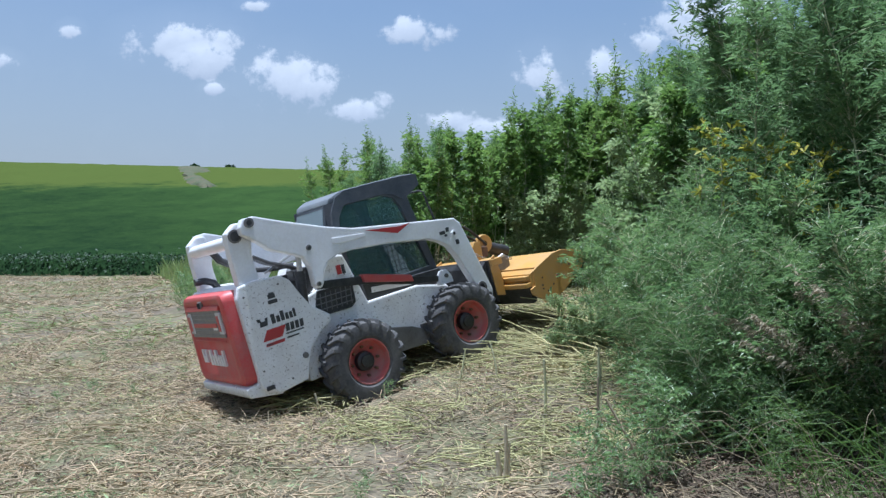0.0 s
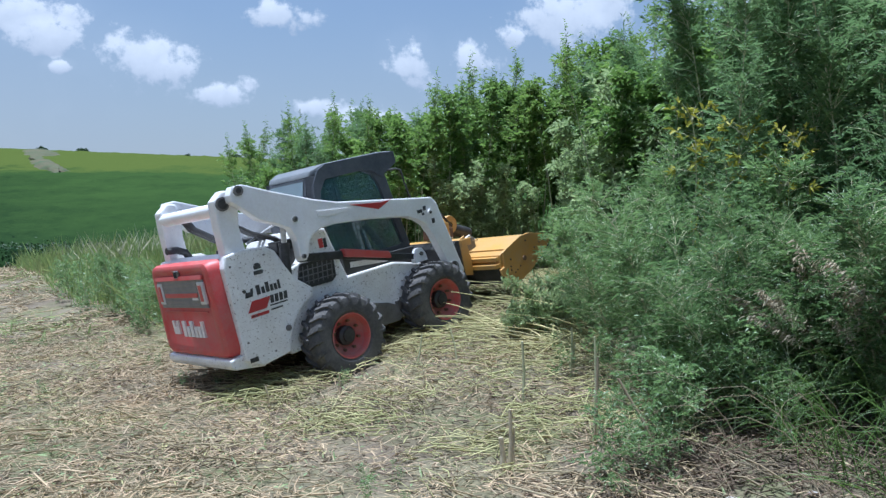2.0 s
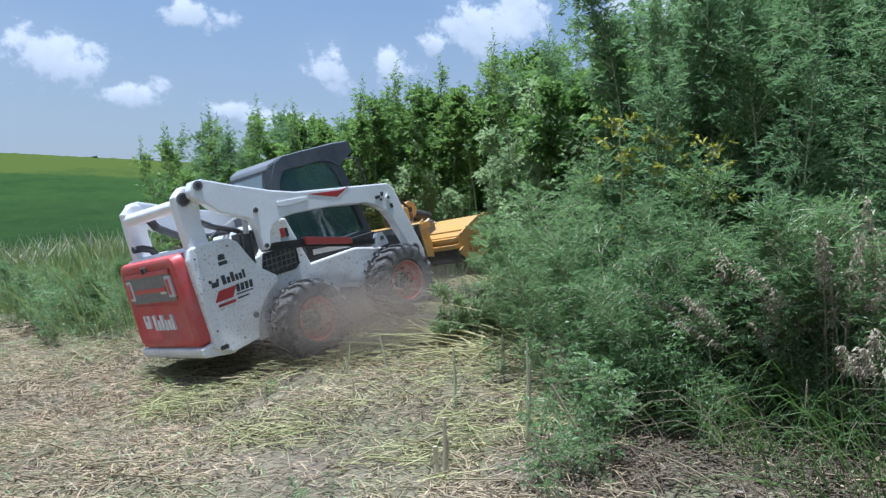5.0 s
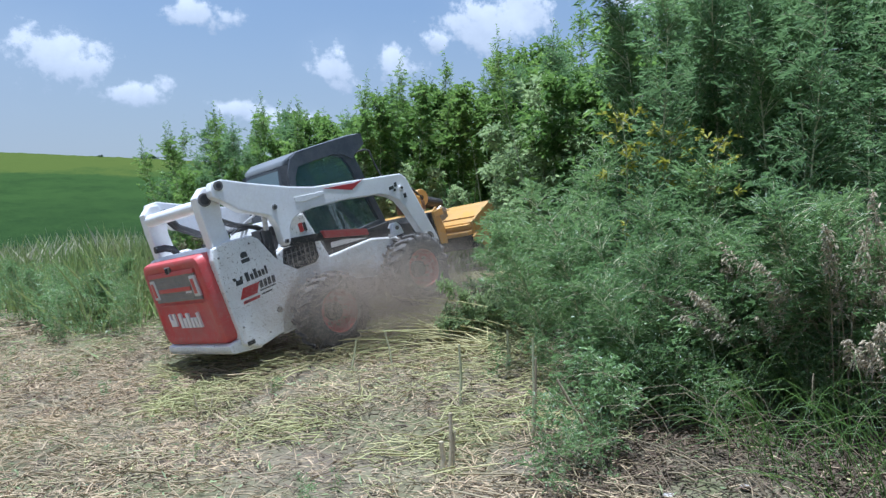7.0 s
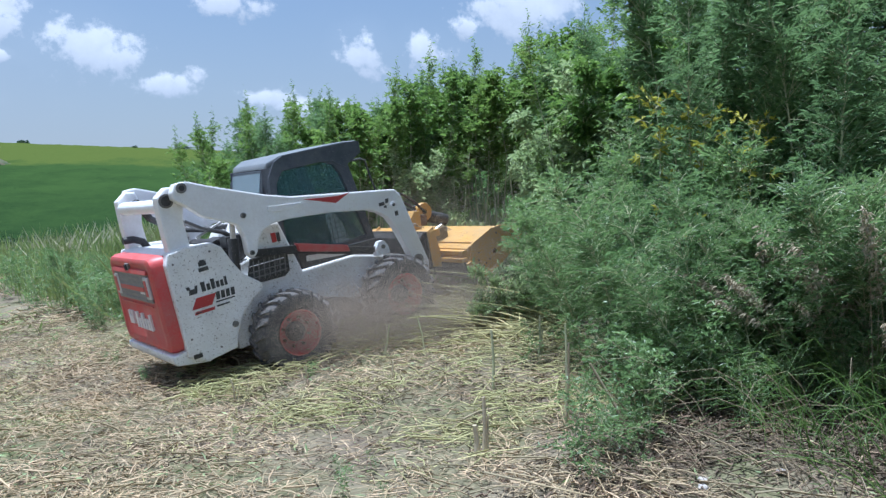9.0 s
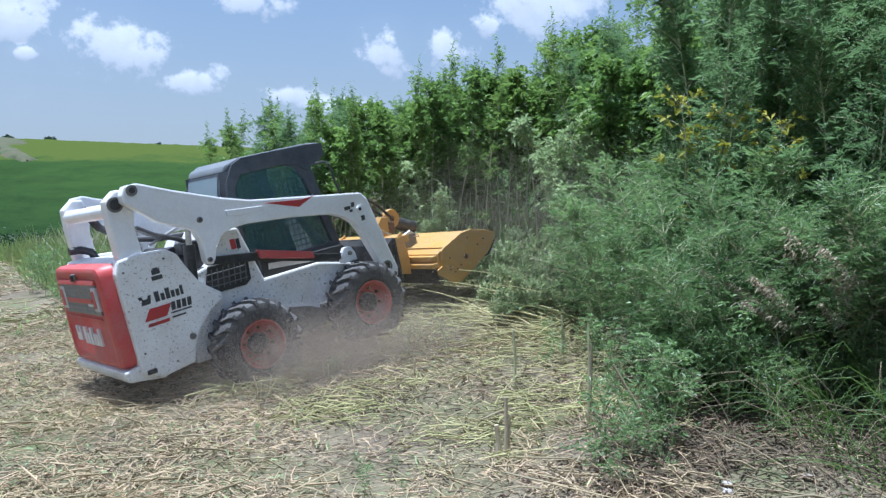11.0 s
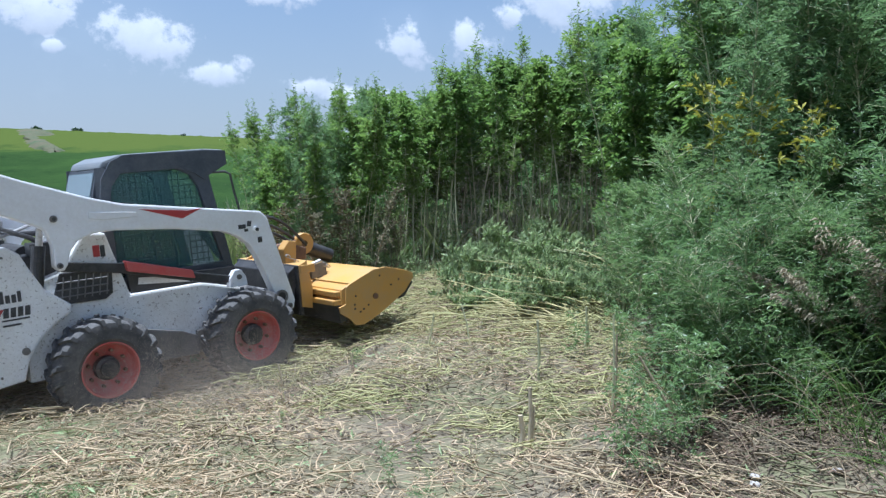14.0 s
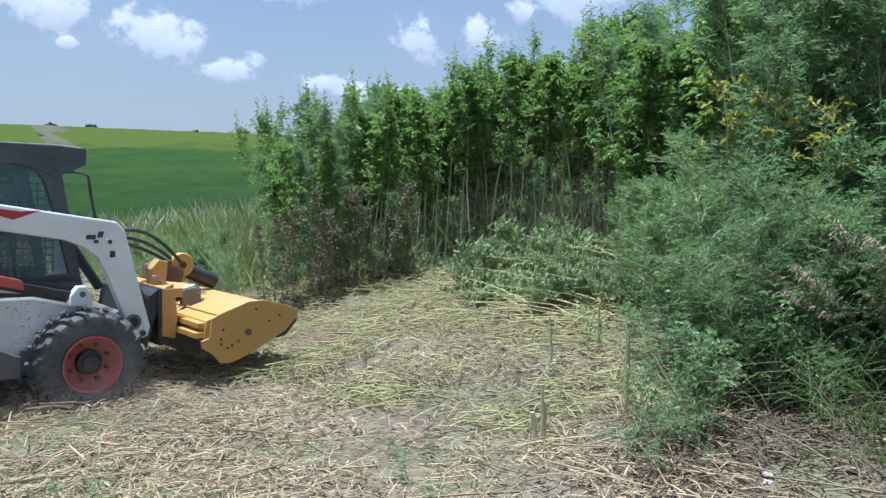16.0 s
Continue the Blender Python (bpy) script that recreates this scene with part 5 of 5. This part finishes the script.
    for s in (-1, 1):
        b = bmesh.new()
        lo = [b.verts.new((x, s * y, 0.92)) for x, y in ((-0.40, 0.47), (-0.45, 0.37), (-0.42, 0.34), (-0.37, 0.43))]
        hi = [b.verts.new((v.co.x + 0.06, v.co.y, 1.93)) for v in lo]
        b.faces.new(lo)
        b.faces.new(hi)
        for i in range(4):
            b.faces.new((lo[i], lo[(i + 1) % 4], hi[(i + 1) % 4], hi[i]))
        bmesh.ops.recalc_face_normals(b, faces=b.faces[:])
        part("corner_pillar", b, CAB, m)
    part("roof_rim", prism([(-0.41, 1.66), (-0.385, 1.84), (-0.30, 1.975), (-0.20, 2.02), (0.50, 2.03), (0.70, 2.02), (0.70, 1.90), (0.50, 1.80),
                            (0.48, 1.78), (0.45, 1.80), (0.38, 1.85), (0.26, 1.89), (-0.19, 1.885), (-0.25, 1.87), (-0.315, 1.77), (-0.34, 1.66)], -0.492, -0.472, 0), CAB, m)
    part("rear_window_frame", prism([(-0.455, 1.30), (-0.425, 1.72), (-0.37, 1.92), (-0.34, 1.92), (-0.39, 1.70), (-0.42, 1.30)], -0.37, 0.37, 0.006), CAB, m)
    part("rear_window", prism([(-0.447, 1.56), (-0.434, 1.72), (-0.386, 1.895), (-0.380, 1.893), (-0.428, 1.72), (-0.441, 1.56)], -0.325, 0.325, 0), REARGLASS, m, "pale dusty rear window")
    part("cab_back", box(-0.44, -0.41, -0.36, 0.36, 0.9, 1.5, 0.01), CAB, m)
    part("cab_floor", box(-0.36, 0.66, -0.45, 0.45, 0.86, 0.93, 0.01), CAB, m)
    part("front_frame", ring([(0, 0), (0, 1), (1, 1), (1, 0)], [(0.08, 0.06), (0.08, 0.94), (0.92, 0.94), (0.92, 0.06)], 0, 0.05), CAB, m).matrix_basis = (
        Matrix.Translation((0.64, -0.46, 0.95)) @ pose(0, -8, 90) @ Matrix.Diagonal((0.92, 1, 0.9, 1)))
    seat = part("seat", prism([(-0.30, 0.95), (0.12, 0.95), (0.14, 1.10), (-0.16, 1.12), (-0.24, 1.62), (-0.36, 1.62)], -0.24, 0.24, 0.03), BLACK, m, "black cab seat")
    for s in (-1, 1):
        part("lever", tube([(0.28, s * 0.24, 0.95), (0.24, s * 0.24, 1.28)], 0.018, 8), BLACK, seat)
    part("mirror_bar", tube([(0.56, -0.48, 1.835), (0.66, -0.52, 1.835), (0.70, -0.54, 1.81), (0.72, -0.54, 1.66), (0.76, -0.54, 1.46)], 0.011, 8), BLACK, m, "black mirror bar")
    for s in (-1, 1):
        part("side_skirt", prism([(-0.28, 0.89), (0.30, 0.885), (0.62, 0.80), (0.66, 0.86), (0.64, 0.99), (0.28, 1.0), (-0.30, 1.14)], s * 0.50, s * 0.56, 0.008), BLACK, m, "black side skirt")
        part("skirt_label", prism([(-0.22, 0.965), (0.26, 0.915), (0.26, 0.965), (-0.21, 1.02)], s * 0.56, s * 0.563, 0), PANEL, m)
    # front plate that takes the mower
    part("hitch_plate", prism([(1.10, 0.40), (1.16, 0.40), (1.30, 0.86), (1.26, 0.90), (1.18, 0.84)], -0.56, 0.56, 0.01), BLACK, m, "black hitch plate")
    for s in (-1, 1):
        part("tilt_cylinder", tube([(0.84, s * 0.5, 1.28), (1.14, s * 0.5, 0.80)], 0.045, 14), BLACK, m, "black tilt cylinder")
    part("cross_member", tube([(0.965, -0.7, 0.672), (0.965, 0.7, 0.672)], 0.05, 16), GREY, m)
    wheels = []
    for x in (-0.6185, 0.6185):
        for s in (-1, 1):
            wheels.append((build_wheel(m, x, s * 0.775, s), x, s))
    return m, wheels


LOADER, WHEELS = build_loader()


def build_mower():
    m = new("flail_mower")
    tagged(m, "yellow flail mower head mounted on the loader", "mower")
    deck = [(1.48, 0.66), (1.56, 0.70), (1.84, 0.785), (2.00, 0.79), (2.28, 0.70), (2.26, 0.66), (2.00, 0.745), (1.84, 0.745), (1.56, 0.655), (1.50, 0.50), (1.46, 0.52)]
    part("deck", prism(deck, -0.98, 0.96, 0.006), YELLOW, m, "worn yellow mower deck")
    plate = [(1.43, 0.50), (1.50, 0.52), (1.52, 0.68), (1.58, 0.71), (1.85, 0.80), (2.00, 0.805), (2.22, 0.745), (2.34, 0.695), (2.34, 0.64), (2.22, 0.52), (1.90, 0.36), (1.70, 0.29), (1.60, 0.30), (1.54, 0.37), (1.44, 0.44)]
    for s in (-1, 1):
        pl = part("end_plate", prism(plate, s * 0.975, s * 1.0, 0.005), YELLOW, m, "yellow end plate with bolt holes")
        part("bearing_bolt", disc(1.85, s * 1.0, s * 1.012, 0.54, 0.028), RUST, pl)
        for k, (x, z) in enumerate(((1.60, 0.46), (1.60, 0.50), (1.62, 0.58), (1.66, 0.42), (1.70, 0.44), (1.92, 0.73), (2.05, 0.62), (2.15, 0.66), (1.76, 0.47))):
            part("bolt_head", disc(x, s * 1.0, s * 1.006, z, 0.010, None, 8), BLACK, pl)
        part("skid_shoe", prism([(2.16, 0.50), (2.32, 0.62), (2.34, 0.60), (2.22, 0.47), (2.14, 0.46)], s * 0.93, s * 0.99, 0.004), BLACK, m)
    part("swivel_arm", prism([(1.40, 0.98), (1.62, 0.98), (1.70, 1.02), (1.66, 1.10), (1.44, 1.07)], -0.08, -0.03, 0.008), RUST, m, "scuffed steel swivel arm")
    for k in range(6):
        part("deck_bolt", disc(1.47, 0, 0.008, 0, 0.014, None, 8), GREY, m).matrix_basis = Matrix.Translation((0.16, -0.85 + k * 0.33, 0.722)) @ pose(0, 0, 0, 90, 0, 0) @ Matrix.Translation((-1.47, 0, 0))
    part("deck_seam", box(1.555, 1.575, -0.972, 0.952, 0.700, 0.714, 0.003), YELLOW, m)
    part("drum", tube([(1.85, -0.97, 0.50), (1.85, 0.95, 0.50)], 0.13, 20), RUST, m, "rusty flail drum")
    rng = random.Random(4)
    for k in range(26):
        a, y = k * 2.1, -0.92 + k * 0.072
        part("flail", prism([(-0.02, 0.12), (0.02, 0.12), (0.03, 0.20), (-0.03, 0.20)], -0.025, 0.025, 0.003), RUST, m).matrix_basis = Matrix.Translation((1.85, y, 0.50)) @ pose(0, 0, 0, 0, math.degrees(a), 0)
    part("rear_flap", prism([(1.42, 0.52), (1.46, 0.53), (1.52, 0.36), (1.46, 0.34)], -0.96, 0.94, 0.004), BLACK, m, "dark rubber rear flap")
    part("rear_rail", box(1.39, 1.50, -0.97, 0.95, 0.52, 0.57, 0.008), YELLOW, m, "yellow rear rail")
    part("step_rail", box(1.42, 1.54, -0.96, 0.94, 0.60, 0.645, 0.006), YELLOW, m)
    for y in (-0.60, -0.10, 0.45):
        part("mount_plate", prism([(1.27, 0.50), (1.38, 0.47), (1.40, 0.66), (1.36, 0.94), (1.27, 0.90)], y - 0.012, y + 0.012, 0.004), YELLOW, m, "yellow mounting plate")
    part("mount_beam", box(1.28, 1.44, -0.62, 0.62, 0.82, 0.90, 0.008), YELLOW, m, "yellow mounting beam")
    part("mount_back", box(1.25, 1.29, -0.60, 0.60, 0.42, 0.90, 0.006), BLACK, m)
    # drive motor, guards and chains over the deck
    part("motor_guard", prism([(1.30, 0.88), (1.42, 0.88), (1.44, 1.10), (1.36, 1.12), (1.29, 1.04)], -0.32, -0.20, 0.01), YELLOW, m, "worn yellow motor guard")
    part("motor_cover", prism([(1.36, 0.92), (1.66, 0.88), (1.68, 1.0), (1.50, 1.06), (1.38, 1.05)], -0.12, 0.10, 0.012), RUST, m, "rusty motor cover")
    boss = lathe([(0.035, -0.035), (0.105, -0.035), (0.112, -0.02), (0.112, 0.02), (0.105, 0.035), (0.035, 0.035), (0.035, -0.035)], 24, None, False)
    part("swivel_eye", boss, YELLOW, m, "yellow swivel eye").matrix_basis = Matrix.Translation((1.68, -0.05, 1.04))
    part("drive_cylinder", tube([(1.72, 0.02, 1.0), (2.04, 0.02, 0.86)], 0.074, 18), BLACK, m, "black drive cylinder")
    part("drive_flange", tube([(1.68, 0.02, 1.02), (1.74, 0.02, 0.99)], 0.09, 18), RUST, m)
    part("lug_plate", box(1.52, 1.70, -0.42, -0.38, 0.72, 0.86, 0.006), GREY, m)
    part("shackle", tube([(1.50, -0.40, 0.84), (1.64, -0.40, 0.88), (1.74, -0.36, 0.82)], 0.022, 8), CHROME, m)
    for k in range(2):
        chain = None
        p0, p1 = Vector((1.32, -0.34 + 0.08 * k, 0.97)), Vector((1.72, -0.42 + 0.1 * k, 0.82))
        for i in range(11):
            t = i / 10
            p = p0.lerp(p1, t) - Vector((0, 0, 0.05 * math.sin(math.pi * t)))
            q = (p1 - p0).normalized() * 0.026
            side = Vector((0, 0.012, 0)) if i % 2 else Vector((0, 0, 0.012))
            chain = tube([p - q, p - q * 0.5 + side, p + q * 0.5 + side, p + q, p + q * 0.5 - side, p - q * 0.5 - side, p - q], 0.006, 5, chain)
        part("chain", chain, CHROME, m, "steel chain")
    part("rear_bar", tube([(1.50, -0.3, 0.76), (1.50, 0.92, 0.76)], 0.022, 10), GREY, m, "worn steel bar")
    for k, (y, top) in enumerate(((-0.30, 1.24), (-0.24, 1.16), (-0.18, 1.10))):
        pts = [(0.82 + 0.95 * t, y + 0.25 * t, 1.30 - 0.35 * t + (top - 1.02) * math.sin(math.pi * t)) for t in (i / 10 for i in range(11))]
        part("hydraulic_hose", tube(pts, 0.016, 8), BLACK, m, "black hydraulic hose")
    part("hose_arch", tube([(1.62, 0.10, 1.00), (1.70, 0.12, 1.10), (1.80, 0.12, 1.10), (1.90, 0.12, 1.00), (1.92, 0.12, 0.86)], 0.026, 10), BLACK, m, "black hose arch")
    part("deck_strip", box(1.60, 1.80, -0.10, 0.10, 0.74, 0.80, 0.008), GREY, m)
    return m


MOWER = build_mower()


# ---- dust ----


def dust(n, sx, sy, sz, size, seed, label):
    """Fine flecks, thick in the middle and thin outside."""
    rng = np.random.default_rng(seed)
    core = rng.normal(0, 1, (14, 3)) * [sx, sy, sz] * 0.8
    p = core[rng.integers(0, 14, n)] + rng.normal(0, 1, (n, 3)) * [sx, sy, sz] * 0.55
    u, w = unit(rng.normal(0, 1, (n, 3))), unit(rng.normal(0, 1, (n, 3)))
    s = rng.uniform(0.6, 1.3, n)[:, None] * size
    v = np.stack([p, p + u * s, p + w * s], 1).reshape(-1, 3)
    f = np.arange(3 * n).reshape(-1, 3)
    ob = mesh_object("dust_cloud", v, f, DUST)
    return tagged(ob, label, "dust", kind="stuff")


DUST_ROWS = [
    (dust(470000, 0.68, 0.24, 0.31, 0.0042, 71, "brown dust churned up by the wheels"),
     [(0, 0.5, 7.55, -2.2), (2.2, 0.5, 7.55, -2.0), (3.0, 0.5, 7.5, 0.35), (4.0, 0.45, 7.5, 0.62), (6.5, 0.55, 7.6, 0.95), (8.0, 0.45, 7.55, 0.88), (9.0, 0.25, 7.35, 0.62), (10.0, -0.1, 7.2, 0.40), (11.5, -0.4, 7.0, 0.15), (13, -0.4, 7.0, -1.6), (16, -0.4, 7.0, -2.2)]),
    (dust(170000, 0.85, 0.35, 0.45, 0.0034, 72, "thin brown dust drifting beside the loader"),
     [(0, 0.6, 8.0, -3), (4.0, 0.6, 8.0, -2.6), (5.8, 0.6, 7.9, 0.7), (7.0, 0.8, 7.8, 0.95), (8.5, 0.9, 7.7, 1.05), (9.7, 1.1, 6.9, 1.2), (11.5, 1.7, 6.5, 1.4), (13, 2.0, 6.4, 1.1), (14.5, 2.3, 6.4, -1.2), (16, 2.4, 6.4, -3)]),
    (dust(360000, 0.95, 0.26, 0.24, 0.0034, 73, "low dust trailing at the tyres"),
     [(0, -0.9, 6.9, -2), (9, -0.9, 6.9, -2), (11.2, -0.8, 6.7, 0.26), (12.5, -1.15, 6.7, 0.30), (13.2, -1.5, 6.55, 0.28), (14, -1.9, 6.4, 0.12), (15, -2.4, 6.3, -0.02), (16, -2.9, 6.2, -0.10)]),
    (dust(150000, 1.7, 0.5, 0.75, 0.0042, 74, "thin haze of dust hanging over the cut swath"),
     [(0, 1.6, 9.4, -4), (5.0, 1.6, 9.4, -3.5), (7.5, 1.3, 9.2, 0.7), (9.7, 1.3, 9.4, 1.2), (12, 1.5, 9.6, 1.3), (14, 1.7, 9.6, 1.3), (16, 2.0, 9.6, 1.2)]),
]


# ---- what moves ----
LOADER_ROWS = [
    (0, -0.606, 8.095, 0.188, 35.55, -5.21, -14.41),
    (0.5, -0.539, 8.147, 0.198, 36.80, -4.26, -14.09),
    (1, -0.435, 8.292, 0.226, 34.81, -2.65, -13.97),
    (1.5, -0.342, 8.402, 0.252, 33.30, -2.17, -13.98),
    (2, -0.302, 8.460, 0.260, 33.33, -3.69, -12.53),
    (2.5, -0.253, 8.491, 0.276, 33.01, -4.80, -11.78),
    (3, -0.142, 8.574, 0.341, 30.07, -3.24, -12.63),
    (3.5, -0.040, 8.641, 0.371, 30.02, -4.46, -12.92),
    (4, 0.045, 8.699, 0.403, 29.72, -5.05, -13.71),
    (4.5, 0.117, 8.746, 0.426, 29.57, -5.48, -14.51),
    (5, 0.215, 8.810, 0.455, 29.46, -5.96, -15.72),
    (5.5, 0.312, 8.872, 0.483, 29.43, -6.39, -17.00),
    (6, 0.384, 8.918, 0.505, 29.49, -6.62, -17.99),
    (6.5, 0.406, 8.930, 0.515, 29.66, -6.56, -18.34),
    (7, 0.386, 8.915, 0.517, 30.04, -6.12, -18.19),
    (7.5, 0.286, 8.865, 0.474, 29.56, -6.40, -16.08),
    (8, 0.085, 8.752, 0.424, 29.07, -4.92, -13.78),
    (8.5, -0.112, 8.685, 0.360, 26.11, -1.30, -12.12),
    (9, -0.317, 8.545, 0.279, 25.06, 0.57, -13.08),
    (9.5, -0.547, 8.385, 0.240, 27.53, 0.34, -16.08),
    (10, -0.678, 8.304, 0.219, 28.76, -0.13, -16.57),
    (10.5, -0.801, 8.242, 0.200, 29.59, -1.07, -15.19),
    (11, -0.926, 8.187, 0.179, 30.13, -2.16, -13.01),
    (11.5, -1.060, 8.126, 0.155, 30.51, -3.08, -11.13),
    (12, -1.212, 8.046, 0.125, 30.85, -3.51, -10.64),
    (12.5, -1.484, 7.890, 0.069, 31.44, -3.66, -11.59),
    (13, -1.739, 7.867, 0.056, 29.64, -0.95, -10.22),
    (13.5, -2.059, 7.666, -0.012, 31.16, 0.42, -3.85),
    (14, -2.314, 7.498, 0.003, 32.13, 0.87, -5.95),
    (14.5, -2.631, 7.429, -0.015, 30.91, 1.30, -1.50),
    (15, -2.926, 7.160, -0.024, 32.55, 1.77, 0.02),
    (15.5, -3.278, 6.872, -0.015, 34.51, 2.13, 0.53),
    (16, -3.628, 6.697, -0.002, 34.09, 2.17, 0.75),
]


def motions():
    rows = [(r[0], pose(r[1], r[2], r[3], r[5], r[6], r[4])) for r in LOADER_ROWS]
    walk(LOADER, rows)
    walk(MOWER, rows)
    # wheels roll by the way the loader makes along its heading
    angle, turns = 0.0, []
    for k, r in enumerate(LOADER_ROWS):
        if k:
            q = LOADER_ROWS[k - 1]
            h = radians((r[4] + q[4]) / 2)
            angle += math.degrees(((r[1] - q[1]) * math.cos(h) + (r[2] - q[2]) * math.sin(h)) / 0.40)
        turns.append((r[0], angle))
    for w, x, s in WHEELS:
        walk(w, [(t, Matrix.Translation((x, s * 0.775, 0.40)) @ pose(0, 0, 0, 0, 0, 0 if s > 0 else 180) @ pose(0, 0, 0, 0, a * (1 if s > 0 else -1), 0)) for t, a in turns])
    # weeds that topple across the swath, one after another
    for o, x, y, turn, way, down, up in FALLING:
        a = x * 0.866 + min(y, 9.3) * 0.5
        t0 = float(np.interp(a, [4.85, 5.33, 6.08, 6.75], [13.4, 12.4, 10.2, 8.2])) - (1.0 if y > 9.8 else 0.0)
        z = gz(x, y)
        axis = Vector((-math.sin(radians(way)), math.cos(radians(way)), 0))

        def lay(deg, lift=0.0):
            return Matrix.Translation((x, y, z + lift)) @ Matrix.Rotation(radians(deg), 4, axis) @ pose(0, 0, 0, 0, 0, turn)
        walk(o, [(0, lay(up)), (t0, lay(up + 2)), (t0 + 0.45, lay(up + (down - up) * 0.45, 0.02)), (t0 + 0.9, lay(down, 0.06)), (16, lay(down, 0.06))])
    # weeds that sway in the wind
    for k, o in enumerate(SWAY):
        base = o.matrix_basis.copy()
        loc, q, _ = base.decompose()
        base = Matrix.LocRotScale(loc, q, None)
        # those beside the swath are bent over by the ones pulled down
        push = 25 * min(1.0, max(0.0, 2.7 - loc.x)) if loc.y > 5.3 and loc.x > 0 else 0.0
        rows = []
        for i in range(33):
            t = i * 0.5
            a = 1.3 * math.sin(2.1 * t + 0.9 * loc.x + 0.5 * loc.y) + 0.7 * math.sin(3.3 * t + k)
            give = push * float(np.interp(t, [9.5, 11, 12.5, 14], [0, 0.35, 0.9, 1]))
            rows.append((t, Matrix.Translation(loc) @ pose(0, 0, 0, 0.5 * a, a + give, 0) @ q.to_matrix().to_4x4()))
        walk(o, rows)
    # dust hangs about the wheels while they churn, then settles
    for o, rows in DUST_ROWS:
        walk(o, [(t, pose(x, y, z)) for t, x, y, z in rows])


motions()
